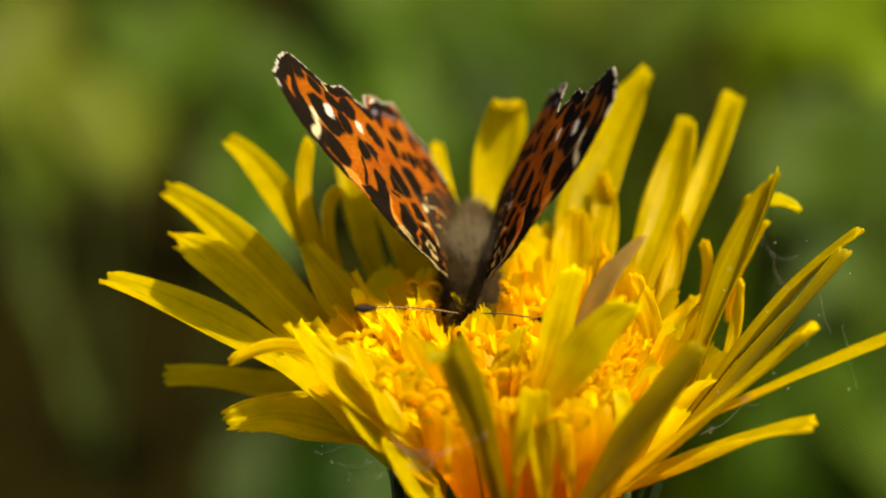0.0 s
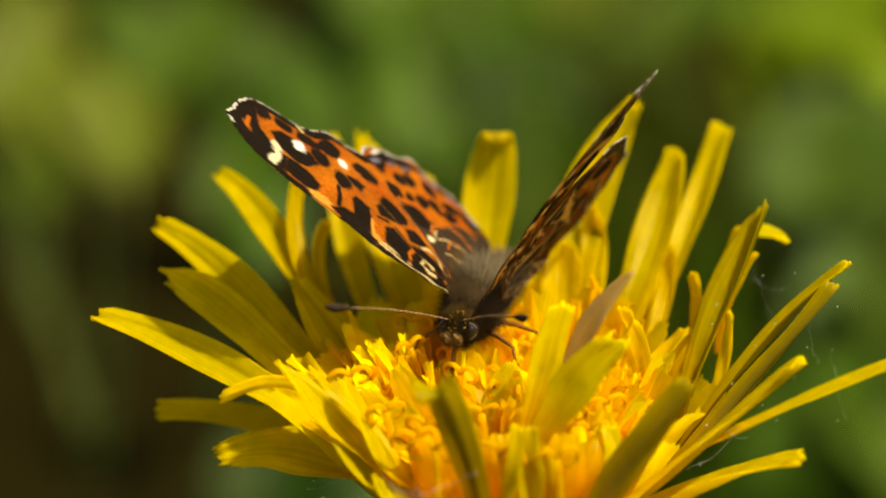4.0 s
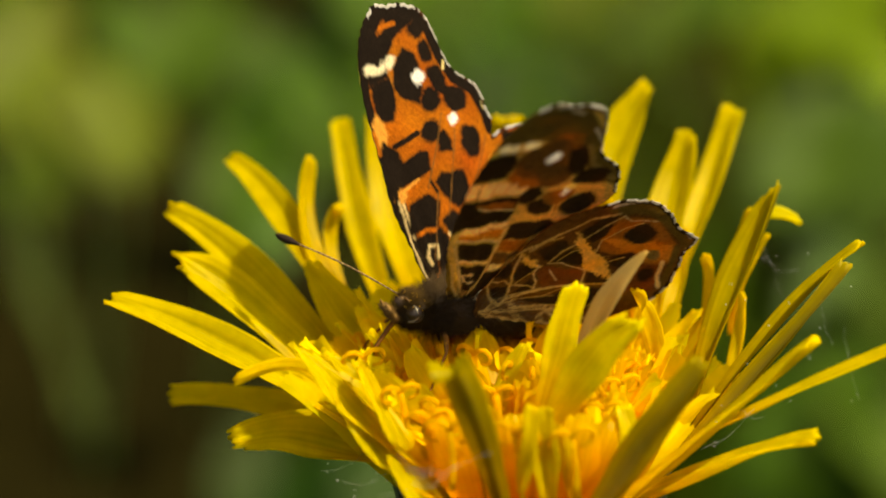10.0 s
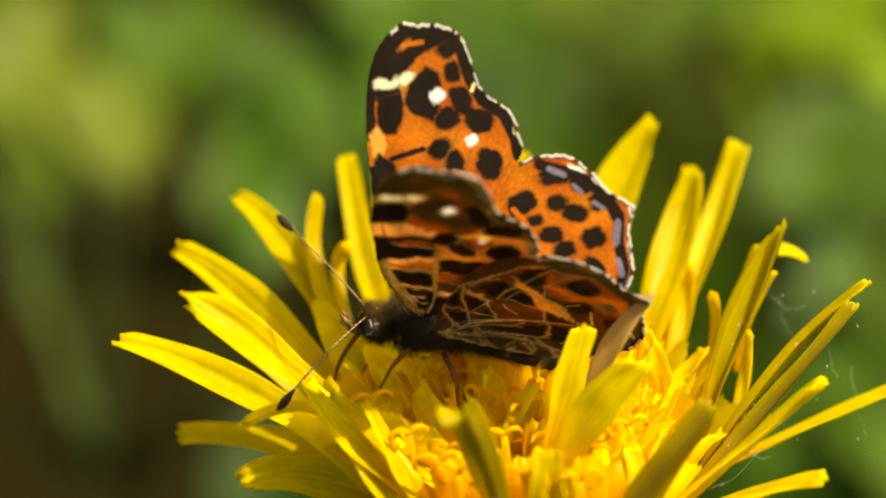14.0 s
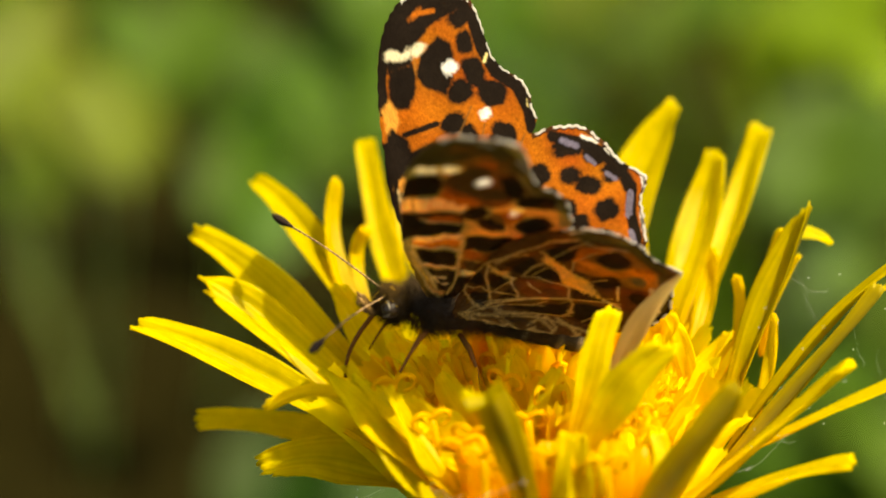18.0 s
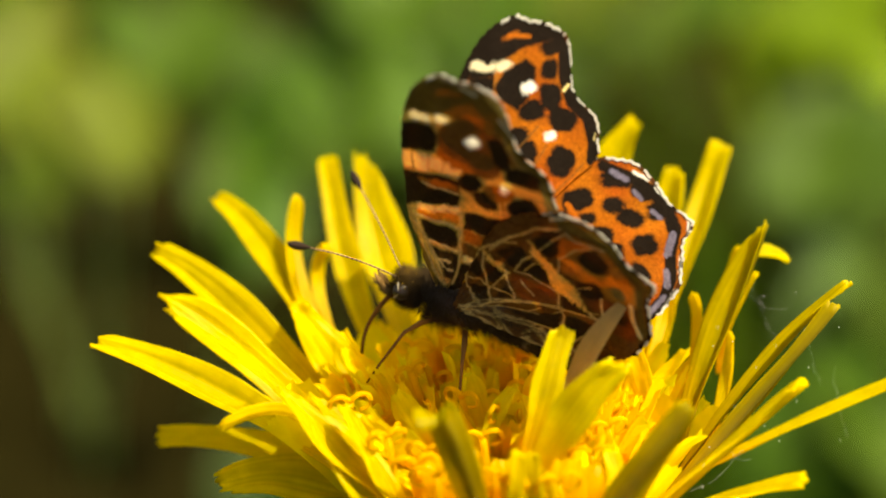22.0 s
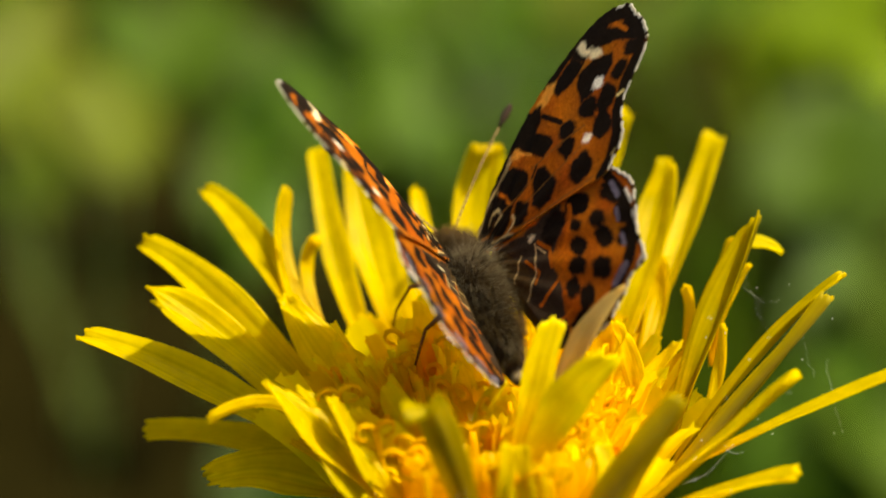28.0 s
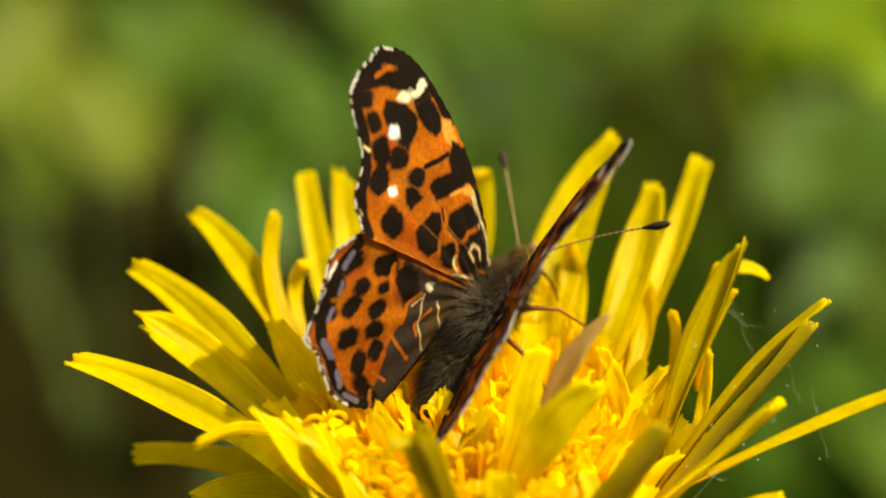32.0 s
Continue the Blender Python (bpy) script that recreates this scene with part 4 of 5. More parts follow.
    under.line("vein", 0.08, (5.31, -6.31), (5.93, -7.07))
    under.line("vein", 0.12, (0.61, -2.02), (0.90, -3.95), (1.21, -5.71), (1.94, -6.21))
    under.line("vein", 0.10, (0.36, -4.07), (0.90, -4.95), (0.53, -5.69), (0.14, -5.44), (0.17, -4.44))
    under.line("vein", 0.10, (1.12, -7.06), (1.83, -7.40), (2.88, -8.40))
    under.line("vein", 0.08, (0.42, -2.39), (-0.30, -4.21), (-0.45, -5.90))
    under.line("cream", 0.23, (10.05, -3.88), (10.93, -5.42), (10.72, -6.96))
    under.line("white", 0.23, (10.64, -6.98), (9.39, -9.07), (8.68, -10.06))
    under.line("white", 0.27, (8.28, -11.58), (7.43, -11.23), (6.32, -11.41), (5.26, -12.17))
    under.line("dark", 0.23, (-0.56, -3.94), (-0.36, -5.89))


FOREWING = ((-0.17, 1.63), (2.55, 3.37), (5.06, 4.59), (8.21, 5.46), (11.29, 6.08), (14.06, 6.16), (15.93, 5.56), (17.01, 4.57), (17.21, 3.12), (17.19, 1.69), (16.22, 0.64), (14.59, -0.07), (13.31, -1.07), (12.71, -2.43), (11.43, -3.22), (10.25, -3.56), (8.56, -2.89), (5.99, -1.78), (3.11, -0.62), (0.60, 0.53))
HINDWING = ((0.59, 0.35), (3.20, 0.05), (7.09, -0.79), (9.20, -2.30), (10.30, -4.00), (10.85, -5.60), (10.40, -7.30), (9.45, -8.60), (8.60, -10.55), (7.05, -10.55), (5.60, -11.05), (4.00, -11.15), (2.30, -10.45), (1.00, -9.20), (0.42, -7.39), (0.10, -4.07), (0.0, -1.27), (0.05, 0.13))


def closed_curve(pts, n):
    """n points along a smooth closed curve through pts."""
    p = np.array(pts)
    k = len(p)
    t = np.linspace(0, k, n, endpoint=False)
    i = t.astype(int)
    f = (t - i)[:, None]
    a, b, c, d = p[(i - 1) % k], p[i % k], p[(i + 1) % k], p[(i + 2) % k]
    return 0.5 * (2 * b + (c - a) * f + (2 * a - 5 * b + 4 * c - d) * f ** 2 + (3 * b - 3 * c + d - a) * f ** 3)


def wing_mesh(name, pts, upper, under, grounds, side, level, fold, margin, drifts=((), ()), around=400, rings=90):
    edge = closed_curve(pts, around)
    mid = edge.mean(axis=0)
    rim = np.array([1 + 0.006 * math.sin(i * 0.9) + 0.010 * noise.noise((i * 0.21, 3.3, 0)) for i in range(around)])[:, None]
    along = np.arange(around) / around
    wave = np.abs(np.sin((along - margin[0]) / (margin[1] - margin[0]) * math.pi * 6.5))
    rim += np.where((along > margin[0]) & (along < margin[1]), 0.022 * (wave - 0.6), 0.0)[:, None]
    edge = mid + (edge - mid) * rim
    s = np.linspace(0, 1, rings + 1)[1:]
    xy = np.concatenate([mid[None]] + [mid + (edge - mid) * f for f in s])
    # the markings sit a little off their plan in places: centre, reach and drift in millimetres
    spots = []
    for rows in drifts:
        moved = xy.copy()
        for x, y, reach, dx, dy in rows:
            pull = np.exp(-((xy[:, 0] - x) ** 2 + (xy[:, 1] - y) ** 2) / reach ** 2)[:, None]
            moved -= pull * np.array((dx, dy))
        spots.append(moved)
    top, low = Pattern(spots[0], grounds[0], 1.0), Pattern(spots[1], grounds[1], 5.0)
    upper(top), under(low)
    # pale fringe in dashes along the outer edge
    ring = np.concatenate([[0.0]] + [np.full(around, f) for f in s])
    pos = np.concatenate([[0.0]] + [np.arange(around) / around] * rings)
    dash = np.array([noise.noise((q * 60, 2.0, side * 0.1)) for q in pos])
    outer = (pos > margin[0]) & (pos < margin[1])
    for pat in (top, low):
        pat.mix("black", np.where(outer & (ring > 0.945), 0.85, 0.0))
        pat.mix("white", np.where(outer & (ring > 0.974) & (dash > -0.12), 0.62, 0.0))
    veins = 0.05 * np.sin(np.arctan2(xy[:, 1] - 0.5, xy[:, 0] + 0.3) * 26)
    z = level + 0.35 * np.sin(np.clip(xy[:, 0] / 17, 0, 1) * 3.0) + veins - 0.012 * (xy[:, 1] - 1) ** 2 * 0.5
    z = z - 0.75 * np.clip(fold - xy[:, 0], 0, 9)
    gap = 0.03
    v = np.concatenate([np.column_stack([xy[:, 0] * side, xy[:, 1], z + gap]), np.column_stack([xy[:, 0] * side, xy[:, 1], z - gap])]) * MM
    n = len(xy)
    faces = []
    for r in range(rings):
        for i in range(around):
            j = (i + 1) % around
            if r == 0:
                q = (0, 1 + i, 1 + j)
            else:
                o, p = 1 + (r - 1) * around, 1 + r * around
                q = (o + i, p + i, p + j, o + j)
            lo = tuple(n + a for a in reversed(q))
            if side < 0:
                q, lo = tuple(reversed(q)), tuple(reversed(lo))
            faces += [q, lo]
    o = 1 + (rings - 1) * around
    for i in range(around):
        j = (i + 1) % around
        faces.append((o + i, n + o + i, n + o + j, o + j))
    return sheet_mesh(name, v, faces, np.concatenate([top.col, low.col]), WING)


butterfly = new("butterfly")
tagged(butterfly, "orange and black spotted butterfly with raised wings on the dandelion", "butterfly")
HX, HZ = 0.9, 1.0
wings = {}
for side, word in ((-1, "L"), (1, "R")):
    wings[word + "F"] = child("forewing", wing_mesh("forewing", FOREWING, forewing_upper, forewing_under, ("orange", "ochre"), side, 0.06, -9.0, (0.31, 0.74), (((6.2, 2.0, 3.2, 0.45, -0.40), (9.2, -1.4, 1.8, 0.15, -0.30)), ((9.9, -1.0, 2.2, -0.55, 0.10), (2.4, 1.9, 2.0, -0.30, -0.55), (12.7, 5.8, 1.5, 0.30, -0.45)))), butterfly, "orange forewing with black blotches and white spots")
    wings[word + "H"] = child("hindwing", wing_mesh("hindwing", HINDWING, hindwing_upper, hindwing_under, ("orange", "dark"), side, -0.10, 1.0, (0.19, 0.66), ((), ((7.5, -3.4, 2.2, -0.80, 0.0),))), butterfly, "orange hindwing with black spots and a violet edge")


def blob(profile, sides=20, squash=1.0):
    """Round body along y: profile of (y, radius, z)."""
    verts, faces, cols = [], [], []
    for y, r, z in profile:
        for k in range(sides):
            a = 2 * math.pi * k / sides
            verts.append((r * math.cos(a) * MM, y * MM, (z + r * squash * math.sin(a)) * MM))
    for i in range(len(profile) - 1):
        for k in range(sides):
            k2 = (k + 1) % sides
            faces.append((i * sides + k, (i + 1) * sides + k, (i + 1) * sides + k2, i * sides + k2))
    faces.append(tuple(range(sides)))
    faces.append(tuple((len(profile) - 1) * sides + k for k in range(sides - 1, -1, -1)))
    return verts, faces


def body_part(name, profile, colour, stripe=None, label=""):
    v, f = blob(profile)
    col = []
    for x, y, z in v:
        c = colour
        if stripe and (y / MM * 0.9) % 1 < 0.22:
            c = stripe
        col.append(c)
    return child(name, sheet_mesh(name, v, f, np.array(col), BODY), butterfly, label)


def fur(name, parent, centres, count, length, mat, seed, sweep=(0, -0.6, 0)):
    """Short tapered hairs standing out from rounded bodies (x, y, z, rx, ry, rz)."""
    rng = random.Random(seed)
    verts, faces = [], []
    for k in range(count):
        x, y, z, rx, ry, rz = centres[k % len(centres)]
        d = Vector((rng.gauss(0, 1), rng.gauss(0, 1), rng.gauss(0, 1))).normalized()
        p = Vector((x + d.x * rx, y + d.y * ry, z + d.z * rz))
        tip = p + (d + Vector(sweep) + Vector((rng.uniform(-.3, .3), rng.uniform(-.3, .3), rng.uniform(-.3, .3)))).normalized() * length * rng.uniform(0.6, 1.3)
        e = d.cross(Vector((0.3, 0.5, 0.8))).normalized() * 0.02
        o = len(verts)
        verts += [(p + e) * MM, (p - e * 0.5 + d.cross(e).normalized() * 0.018) * MM, (p - e) * MM, tip * MM]
        faces += [(o, o + 1, o + 3), (o + 1, o + 2, o + 3), (o + 2, o, o + 3)]
    return child(name, sheet_mesh(name, verts, faces, None, mat), parent)


thorax = body_part("thorax", [(y, 1.4 * math.sqrt(max(0.02, 1 - ((y - 0.3) / 2.7) ** 2)), 0.45) for y in np.linspace(-2.3, 2.9, 12)], (0.05, 0.035, 0.025))
abdomen = body_part("abdomen", [(y, 0.98 * (max(0.03, 1 - ((y + 4.6) / 4.5) ** 2)) ** 0.5 * (1 + 0.06 * math.sin(y * 5.6)), 0.2 - 0.02 * (y + 2) ** 2 * 0.8) for y in np.linspace(-9.0, -1.2, 26)], (0.03, 0.02, 0.013), (0.20, 0.16, 0.10), "dark abdomen ringed with pale bands")
head = body_part("head", [(y, 0.92 * math.sqrt(max(0.03, 1 - ((y - 3.5) / 1.0) ** 2)), -0.25) for y in np.linspace(2.55, 4.45, 9)], (0.05, 0.035, 0.022))
fur("thorax_hair", thorax, [(0, 0.3, 0.45, 1.35, 2.6, 1.3), (0, -2.2, 0.6, 1.1, 1.6, 1.0), (0, 1.6, 0.2, 1.2, 1.5, 1.3)], 9000, 1.05, FUR, 3, (0, -0.5, 0.3))
fur("thorax_bloom", thorax, [(0, -1.0, 1.25, 1.1, 1.9, 0.6)], 1500, 1.9, SILVER_FUR, 8, (0, -1.1, 0.5))
fur("abdomen_bloom", abdomen, [(0, -4.2, 0.85, 0.8, 3.2, 0.4)], 900, 1.5, SILVER_FUR, 9, (0, -1.2, 0.5))
fur("abdomen_hair", abdomen, [(0, -4.0, 0.2, 0.92, 3.6, 0.9), (0, -3.0, 1.0, 1.5, 3.8, 0.45)], 9000, 1.15, GREY_FUR, 4, (0, -1.3, 0.5))
fur("head_hair", head, [(0, 3.45, -0.2, 0.88, 0.9, 0.85)], 3200, 0.6, PALE_FUR, 5, (0, 0.5, 0.2))
fur("head_tuft", head, [(0, 3.9, 0.35, 0.5, 0.35, 0.35)], 700, 0.7, PALE_FUR, 6, (0, 0.7, 0.9))
for sgn in (-1, 1):
    v, f = blob([(y, 0.52 * math.sqrt(max(0.02, 1 - (y / 0.56) ** 2)), 0) for y in np.linspace(-0.54, 0.54, 9)], 16)
    ob = child("eye", sheet_mesh("eye", v, f, None, EYE), head, "dark glossy compound eye")
    ob.location = Vector((sgn * 0.66, 3.75, -0.2)) * MM
    v, f = tube([Vector((sgn * (0.66 + 0.47 * math.cos(a)), 3.78 + 0.30 * abs(math.sin(a)), -0.2 + 0.52 * math.sin(a))) * MM for a in (radians(g) for g in range(-80, 81, 20))], [0.00005] * 9, 6)
    child("eye_rim", sheet_mesh("eye_rim", v, f, None, RIM), head, "whitish rim round the eye")
    palp = [Vector(p) for p in ((sgn * 0.22, 4.1, -0.75), (sgn * 0.30, 4.75, -0.75), (sgn * 0.33, 5.3, -0.35), (sgn * 0.30, 5.75, 0.05))]
    v, f = tube([p * MM for p in palp], [0.00017, 0.00022, 0.00017, 0.00004], 8)
    child("palp", sheet_mesh("palp", v, f, None, PALP), head)
    fur("palp_hair", head, [(*p, 0.17, 0.3, 0.17) for p in palp[:3]], 420, 0.32, PALP, 31 + sgn, (0, 0.9, 0.3))
v, f = tube([Vector((0, 4.4 + 0.9 * math.sin(s * 2.2), -0.8 - 4.6 * s)) * MM for s in (i / 10 for i in range(11))], [0.00016 - 0.000006 * i for i in range(11)], 7)
grains = random.Random(14)
pieces = []
for k in range(60):
    a, b = grains.uniform(0, 6.283), grains.uniform(-0.2, 1.4)
    c = Vector((1.0 * math.cos(a) * math.cos(b), 3.7 + 1.05 * math.sin(a) * math.cos(b), -0.1 + 1.0 * math.sin(b)))
    r = grains.uniform(0.02, 0.045)
    pieces.append(tube([(c + Vector((0, 0, z * r))) * MM for z in (-1, -0.5, 0.5, 1)], [r * q * MM for q in (0.2, 0.9, 0.9, 0.2)], 6))
dust_v, dust_f = joined(pieces)
tagged(child("pollen_grains", sheet_mesh("pollen_grains", dust_v, dust_f, None, POLLEN), head, "yellow pollen grains on the head"), kind="stuff")
child("proboscis", sheet_mesh("proboscis", v, f, None, LEG), head, "thin brown tongue reaching into the florets")

antennae = {}
for sgn, word in ((-1, "L"), (1, "R")):
    pts = [Vector((sgn * 0.35 * s * s, 8.6 * s, 0.25 * math.sin(s * 3))) * MM for s in (i / 24 for i in range(25))]
    fine = [Vector((sgn * 0.35 * s * s, 8.6 * s, 0.25 * math.sin(s * 3))) * MM for s in (i / 88 for i in range(89))]
    v, f = tube(fine, [(0.048 if i % 4 < 2 else 0.058) * MM for i in range(89)], 7)
    rings = np.array([(0.30, 0.20, 0.10) if i // 7 % 4 < 2 else (0.09, 0.05, 0.025) for i in range(len(v))])
    ob = child("antenna", sheet_mesh("antenna", v, f, rings, BODY), butterfly, "thin dark antenna with pale rings")
    v, f = tube([pts[21], pts[22], pts[23], pts[24], pts[24] + Vector((sgn * 0.05, 0.45, 0)) * MM, pts[24] + Vector((sgn * 0.06, 0.7, 0)) * MM], [0.00008, 0.00015, 0.00024, 0.00026, 0.00019, 0.00005], 9)
    child("club", sheet_mesh("club", v, f, None, DARK), ob, "black antenna club")
    antennae[word] = ob

for sgn in (-1, 1):
    for yb, knee, foot in ((1.3, (2.9, 2.4, -1.5), (3.5, 3.5, -5.2)), (-0.6, (3.2, -1.5, -1.7), (4.5, -2.9, -6.0))):
        a, b, c = Vector((sgn * 0.7, yb, -1.0)), Vector((sgn * knee[0], knee[1], knee[2])), Vector((sgn * foot[0], foot[1], foot[2]))
        q = b.lerp(c, 0.62) + Vector((sgn * 0.25, 0, 0.1))
        v, f = tube([p * MM for p in (a, a.lerp(b, 0.5) + Vector((0, 0, 0.2)), b, b.lerp(q, 0.5), q, c)], [0.00017, 0.00018, 0.00011, 0.00009, 0.00008, 0.00005], 8)
        child("leg", sheet_mesh("leg", v, f, None, LEG), butterfly)

# ---- how things move ----
# the flower's sway: seconds, millimetres to the right, up and away, degrees of roll
SWAY = [
    (0, -0.00, 0.00, -0.00, 0.00),
    (0.5, -1.10, -0.07, 0.08, -0.00),
    (1, -0.90, -0.33, 0.19, 0.04),
    (1.5, -0.88, -0.81, 0.04, 0.05),
    (2, -1.37, -1.63, 0.29, 0.16),
    (2.5, -0.99, -2.47, 0.42, 0.33),
    (3, -0.95, -2.67, 0.85, 0.43),
    (3.5, -0.50, -2.30, 0.74, 0.32),
    (5.5, -1.00, -1.46, 0.85, 0.46),
    (6, -0.93, -1.07, 0.96, 0.45),
    (6.5, -0.95, -0.66, 0.81, 0.44),
    (7, -1.03, -1.09, 0.81, 0.45),
    (7.5, -1.08, -1.10, 0.37, 0.47),
    (8, -0.60, -1.23, 0.66, 0.54),
    (8.5, -0.38, -1.04, 0.75, 0.56),
    (9, 0.20, -0.96, 0.48, 0.60),
    (9.5, 0.54, -1.12, 0.66, 0.63),
    (10, 0.16, -1.01, 0.70, 0.65),
]
SWAY += [
    (10.5, -0.14, -0.64, 0.78, 0.59),
    (11, -0.34, -0.50, 0.70, 0.67),
    (11.5, -1.21, -1.00, 1.11, 0.57),
    (12, -0.39, -0.59, 0.55, 0.61),
    (12.5, -0.01, -1.21, 0.62, 0.77),
    (13, 0.16, -1.82, 0.56, 0.82),
    (13.5, 0.53, -2.94, 0.94, 0.80),
    (15.5, 0.77, -4.41, 1.20, 0.96),
    (16, 2.83, -2.87, 0.00, 0.97),
    (16.5, 2.97, -2.93, -0.19, 0.97),
    (17, 3.17, -2.23, -0.93, 0.97),
    (17.5, 2.43, -2.17, -0.76, 1.00),
    (18, 1.89, -2.38, -0.58, 0.94),
    (18.5, 1.85, -2.39, -0.61, 0.92),
    (19, 1.47, -2.87, -0.31, 1.06),
    (19.5, 0.21, -2.75, 0.34, 1.05),
    (20, 0.55, -2.27, -0.21, 0.95),
    (20.5, -0.30, -3.31, 0.28, 1.02),
]
SWAY += [
    (21, -0.22, -3.24, 0.45, 0.97),
    (21.5, -0.30, -3.71, 0.42, 1.01),
    (22, -0.61, -3.47, 0.34, 0.95),
    (22.5, -0.46, -3.36, -0.36, 0.86),
    (23, -1.25, -3.59, -0.07, 0.99),
    (23.5, -1.14, -3.45, 0.29, 0.94),
    (24, -0.18, -3.34, -0.09, 0.96),
    (24.5, -1.45, -4.36, -0.12, 0.99),
    (26.5, -1.25, -3.78, -1.20, 1.10),
    (27, -2.19, -3.46, -1.15, 1.06),
    (27.5, -1.51, -2.99, -1.20, 1.02),
    (28, -1.21, -2.95, -1.20, 0.98),
    (28.5, -2.23, -4.36, -0.55, 1.04),
    (29, -1.75, -4.24, -0.76, 1.01),
    (29.5, -1.95, -4.30, -0.75, 1.03),
    (30, -1.69, -4.62, -1.07, 0.95),
    (30.5, -2.16, -4.57, -0.80, 0.94),
    (31, -2.06, -3.91, -0.73, 0.91),
]
SWAY += [
    (31.5, -1.96, -4.70, -0.39, 0.96),
    (32, -1.98, -4.49, -0.56, 0.92),
]
# the butterfly on the flower: seconds, place, turn, pitch, roll, wing lifts, forewing sweeps, hindwing sweeps, hindwing lifts
PERCH = [
    (0, 1.61, 2.51, -3.25, 177.4, -8.0, 0.7, 62.9, 55.2, 5.9, -7.0, -6.8, -9.7, -1.2, -1.3),
    (0.5, 2.51, 2.05, -2.01, 179.1, 3.4, 0.6, 51.7, 57.7, 5.0, -1.5, -1.2, -3.1, -1.8, -0.5),
    (1, 4.07, 1.41, 0.07, 205.9, 23.7, 0.6, 40.0, 63.5, 4.1, 4.1, 4.4, 3.6, -0.9, -0.7),
    (1.5, 2.84, 1.75, -0.80, 196.9, 22.4, 0.2, 54.8, 60.4, 2.3, 3.9, 2.4, 2.8, -0.9, -0.3),
    (2, 1.87, 2.71, -0.64, 180.5, 21.2, -0.2, 62.5, 47.0, 0.6, 3.6, 0.3, 2.1, -0.9, -0.9),
    (3, 2.69, 0.09, -1.38, 162.4, 7.3, 1.5, 56.7, 40.2, -3.3, -0.9, -2.0, 0.1, -0.8, -0.8),
]
PERCH += [
    (6, 2.71, -0.34, -1.76, 160.1, 4.3, 2.3, 50.5, 39.6, -3.0, 1.6, -1.8, -0.7, -0.9, -0.8),
    (7, 2.59, -0.40, -1.16, 158.3, 15.6, 1.7, 53.3, 38.2, -3.7, 0.0, -4.1, -5.1, -0.9, -0.6),
    (7.5, 1.97, -0.78, -1.37, 139.8, 11.4, 0.9, 64.7, 43.4, -0.9, 2.1, -1.9, -2.1, -0.8, -0.4),
    (8, 1.76, -2.76, -0.66, 139.8, 8.1, 0.2, 55.1, 30.7, 1.8, 4.2, 0.3, 1.0, -1.0, -0.6),
    (8.5, 2.02, -3.35, -1.01, 127.0, 16.2, -1.4, 54.9, 43.8, 1.1, 4.4, 1.1, 2.1, -0.8, -0.5),
    (9, 1.75, -2.75, -1.40, 125.4, 21.7, -3.1, 49.8, 60.3, 0.4, 4.5, 2.0, 3.2, -0.9, -0.5),
]
PERCH += [
    (9.5, 1.40, -2.50, -2.05, 129.3, 20.9, -3.2, 39.4, 49.9, 3.1, 5.9, 3.5, 3.8, -0.9, -0.7),
    (10, 0.80, -2.24, -2.18, 123.7, 21.9, -3.4, 59.4, 60.1, 5.8, 7.3, 4.9, 4.3, -0.9, -0.9),
    (11, 0.42, -3.87, -1.62, 127.1, 15.8, -0.5, 48.1, 52.5, -0.2, 6.7, 1.4, 4.2, -1.0, -0.5),
    (11.5, -0.35, -2.70, -1.16, 104.5, 17.5, -0.5, 62.7, 50.2, -1.4, 6.4, 0.6, 3.9, -0.4, -0.7),
    (12, -1.77, 0.13, -1.10, 86.1, 11.0, -0.4, 66.7, 41.2, -2.6, 6.1, -0.3, 3.6, -1.0, -0.9),
    (13, -0.63, -1.35, -1.26, 89.0, 9.5, 0.3, 48.7, 56.5, -1.1, 1.6, 0.6, -0.1, -0.6, -0.9),
]
PERCH += [
    (16, -1.71, -1.59, -0.58, 93.5, 19.7, -2.7, 54.3, 56.5, -0.9, 3.0, -0.4, -0.1, -0.7, -0.9),
    (17, -1.35, -2.98, -0.55, 98.3, 11.7, -4.3, 51.1, 57.9, -1.0, 3.2, 1.5, -0.6, -0.9, -0.9),
    (18, -1.32, -2.18, -0.48, 96.8, 15.0, -4.7, 55.9, 60.2, 1.0, 3.0, 1.8, 1.0, -0.8, -1.0),
    (19, 0.36, -2.35, -0.43, 120.2, 12.0, -3.7, 51.9, 56.2, -0.0, 3.0, -0.5, -0.5, -1.1, -0.8),
    (20, 0.62, -2.90, -0.21, 121.9, 18.0, -1.5, 50.2, 53.1, 0.4, 3.9, -0.3, 0.1, -1.1, -0.8),
    (21, -0.06, -0.49, -0.54, 106.2, 15.3, -0.8, 56.7, 46.7, 0.9, 5.6, 4.5, 3.3, -1.0, -0.9),
]
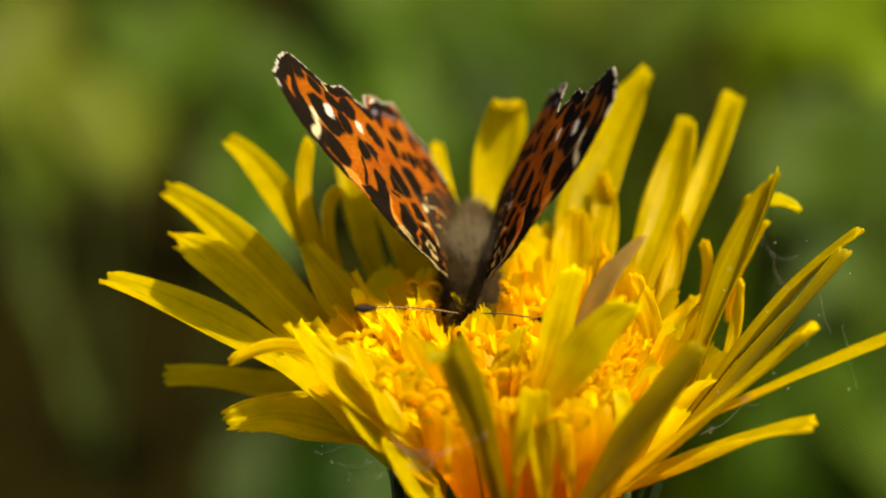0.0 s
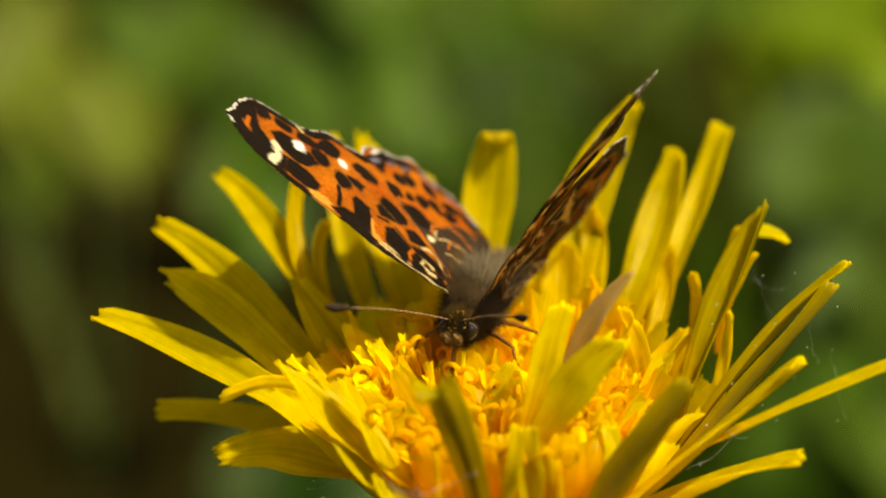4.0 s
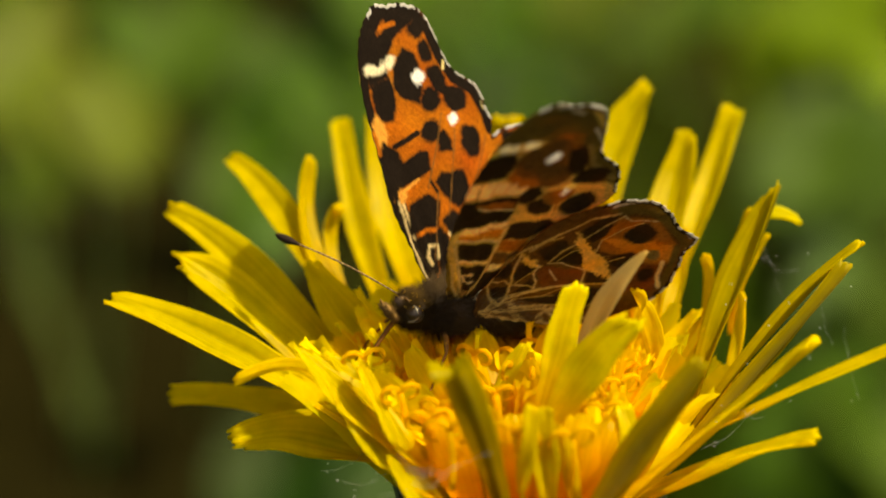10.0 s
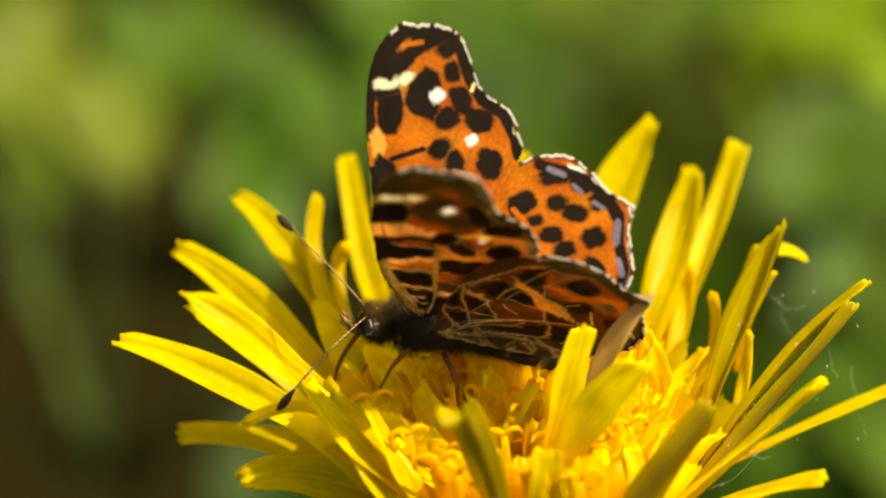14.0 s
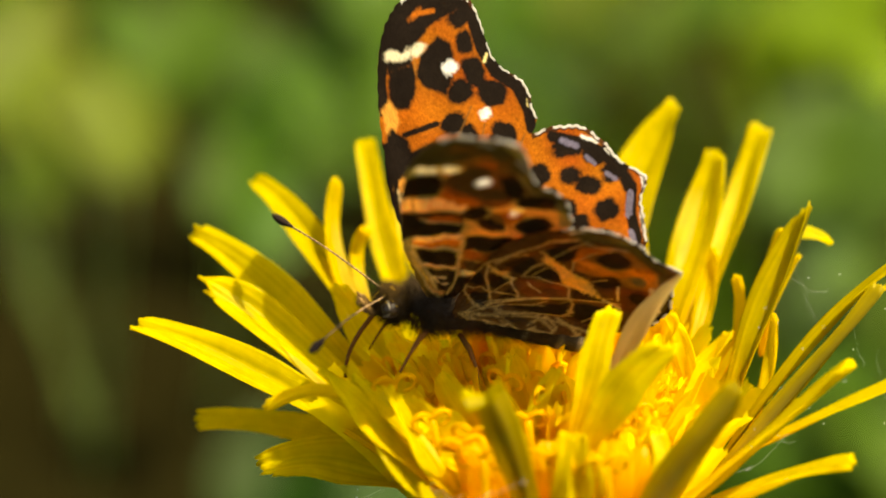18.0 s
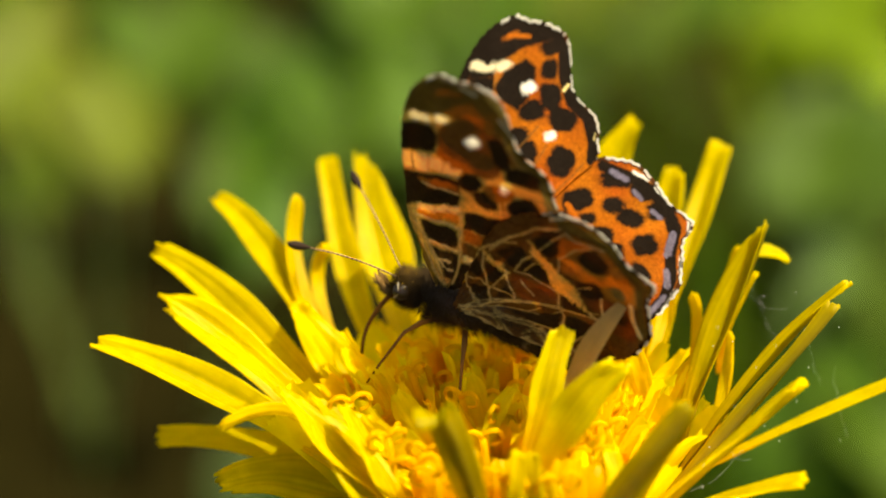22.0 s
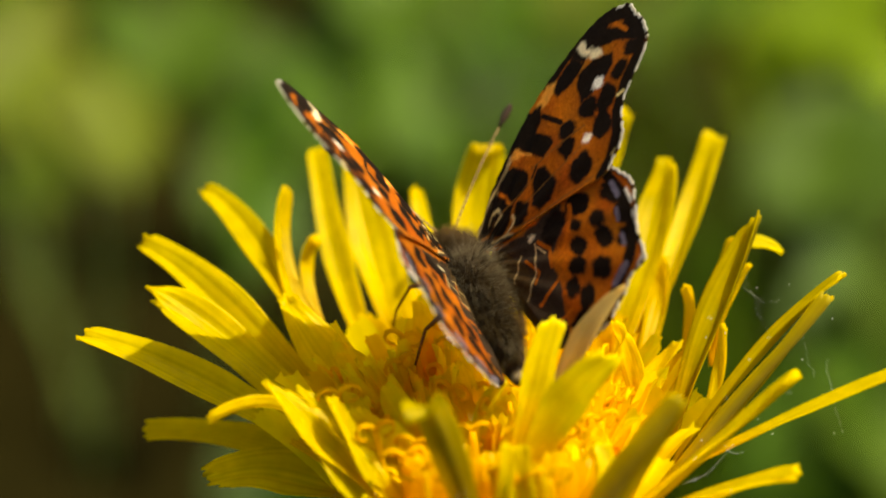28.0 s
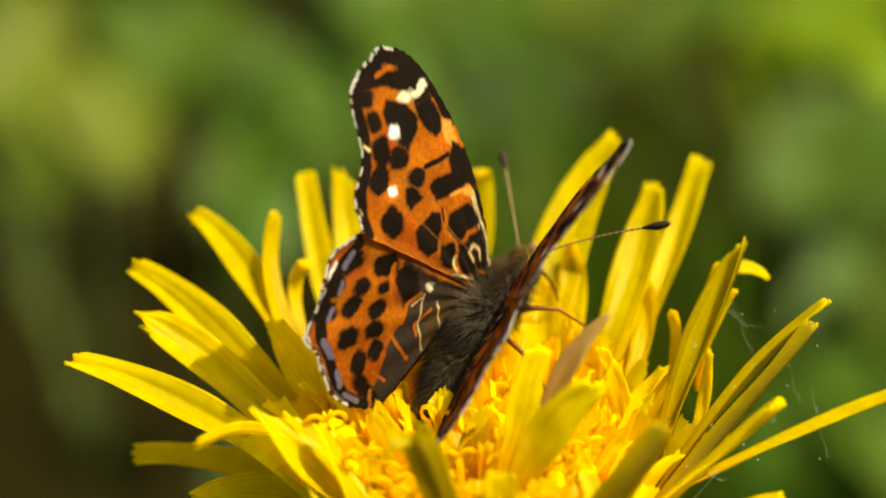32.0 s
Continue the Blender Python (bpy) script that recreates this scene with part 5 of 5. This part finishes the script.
PERCH += [
    (21.5, 1.18, -0.78, 0.09, 77.6, 21.3, 0.5, 67.4, 46.9, -1.5, 3.2, 1.6, 3.0, -0.8, -0.5),
    (22, 1.86, -0.86, 0.28, 70.3, 17.0, 1.7, 64.1, 49.0, -3.9, 0.8, -1.3, 2.7, -0.6, -0.8),
    (23, -0.35, -0.48, -1.09, 76.9, 5.3, -1.4, 58.3, 56.8, -2.8, 0.7, -1.2, 1.8, -0.6, -0.9),
    (23.5, 0.11, 0.66, -0.45, 76.1, 2.2, 0.2, 50.0, 45.6, -1.6, 0.7, 0.7, 3.5, -0.6, -0.8),
    (24, 1.79, 1.81, 0.77, 44.1, 19.5, 1.8, 75.7, 35.2, -0.4, 0.6, 2.5, 5.3, -0.6, -0.8),
    (24.5, 1.92, 2.37, 0.13, 36.2, 10.7, 1.2, 74.3, 42.0, -2.3, -1.6, -1.2, 2.4, -0.7, -0.8),
]
PERCH += [
    (26.5, 2.69, 3.65, -2.04, 23.6, 0.3, -1.2, 51.4, 62.6, -10.0, -10.5, -15.8, -9.1, -0.8, -0.7),
    (27, 2.80, 3.23, -1.57, 21.3, -1.1, -1.8, 51.9, 59.4, -11.9, -12.7, -19.4, -11.9, -0.8, -0.6),
    (27.5, 2.64, 2.55, -1.31, 21.3, 12.2, -2.1, 52.0, 69.8, -11.2, -8.2, -14.2, -5.3, -0.8, -0.6),
    (28, 2.80, 1.87, 0.25, 18.7, 14.9, -2.4, 53.9, 56.3, -10.4, -3.7, -9.1, 1.3, -0.9, -0.6),
    (28.5, 2.34, 1.98, -0.24, 6.2, 9.8, -2.0, 55.5, 60.8, -11.1, -6.4, -14.8, -3.0, -0.8, -0.7),
    (29, 2.81, 3.62, -0.96, -5.1, 11.6, -1.5, 59.5, 51.8, -11.8, -9.0, -17.5, -17.0, -0.7, -0.9),
]
PERCH += [
    (29.5, 2.94, 3.18, -0.55, -11.7, 18.0, 2.7, 64.9, 46.7, -12.0, -9.3, -13.6, -7.2, -0.6, -0.9),
    (30, 3.16, 2.41, -0.41, -18.1, 20.6, 6.9, 63.1, 45.2, -12.2, -9.7, -6.8, -7.1, -0.6, -0.9),
    (31, 3.50, 2.28, -0.01, -18.7, 25.3, 3.4, 65.0, 41.9, -8.5, -9.7, -4.8, -7.1, -0.6, -0.9),
    (32, 4.96, 2.68, -0.49, -37.1, 32.9, 2.3, 78.1, 51.9, 0.3, -0.0, 2.1, -0.0, -0.8, -0.9),
]


def sway_pose(u, v, w, roll):
    turn = Matrix((SIDEWAYS, UPWARD, -FORWARD)).transposed().to_4x4()
    about = to_view((800 - 784) / 30, (441 - 450) / 30, 0)
    m = turn @ pose(0, 0, 0, 0, 0, roll) @ turn.transposed()
    return Matrix.Translation(CENTRE + to_view(u, v, w) * MM + about * MM) @ m @ Matrix.Translation(-about * MM)


def between(table, t):
    a = np.array(table)
    return [float(np.interp(t, a[:, 0], a[:, k])) for k in range(1, a.shape[1])]


# antennae: seconds, spread and lift of the left one, spread and lift of the right one (degrees)
FEELERS = [
    (0, 32, 24, 40, 26),
    (1, 30, -6, 38, 14),
    (2, 34, 22, 36, 2),
    (3, 36, 16, 34, 16),
    (6, 44, 18, 24, 14),
    (7, 44, 16, 28, 16),
    (8, 45, 15, 24, 16),
    (9, 45, 13, 66, -14),
    (10, 45, 11, 62, 0),
    (11, 46, 10, 72, 6),
    (12, 46, 8, 50, 4),
    (13, 56, -24, 42, 14),
    (16, 58, -20, 48, 11),
    (17, 52, -6, 50, 10),
    (18, 56, -2, 44, 2),
    (19, 59, 1, 60, -6),
    (20, 62, 4, 59, -4),
    (21, 66, 8, 58, -2),
]
FEELERS += [
    (22, 52, 18, 42, 12),
    (23, 56, 22, 50, 6),
    (24, 52, 22, 40, 8),
    (27, 40, 21, 22, 30),
    (28, 36, 21, 42, 32),
    (29, 32, 20, 24, -8),
    (30, 28, 20, 50, 24),
    (31, 30, 4, 40, 0),
    (32, 36, -4, 62, 10),
]


def motions():
    times = sorted({r[0] for r in SWAY} | {r[0] for r in PERCH} | {4.2, 4.9, 14.2, 14.9, 25.2, 25.9})
    flower_rows, fly_rows, wing_rows, feel = [], [], {k: [] for k in wings}, {"L": [], "R": []}
    for t in times:
        base = sway_pose(*between(SWAY, t))
        flower_rows.append((t, base))
        x, y, z, yaw, pitch, roll, le, re, lf, rf, lh, rh, ld, rd = between(PERCH, t)
        fly_rows.append((t, base @ Matrix.Translation(Vector((x, y, z)) * MM) @ pose(0, 0, 0, 0, 0, yaw) @ pose(0, 0, 0, pitch) @ pose(0, 0, 0, 0, roll)))
        for key, side, lift, sweep in (("LF", -1, le, lf), ("RF", 1, re, rf), ("LH", -1, le + ld, lh), ("RH", 1, re + rd, rh)):
            wing_rows[key].append((t, pose(side * HX * MM, 0, HZ * MM, 0, -side * lift, 0) @ pose(0, 0, 0, 0, 0, side * sweep)))
        a = between(FEELERS, t)
        for key, side, k in (("L", 1, 0), ("R", -1, 2)):
            feel[key].append((t, pose(-side * 0.35 * MM, 4.2 * MM, 0.4 * MM, 0, 0, side * a[k]) @ pose(0, 0, 0, a[k + 1])))
    walk(dandelion, flower_rows)
    walk(cobweb, flower_rows)
    walk(butterfly, fly_rows)
    for key in wings:
        walk(wings[key], wing_rows[key])
    for key in antennae:
        walk(antennae[key], feel[key])


motions()
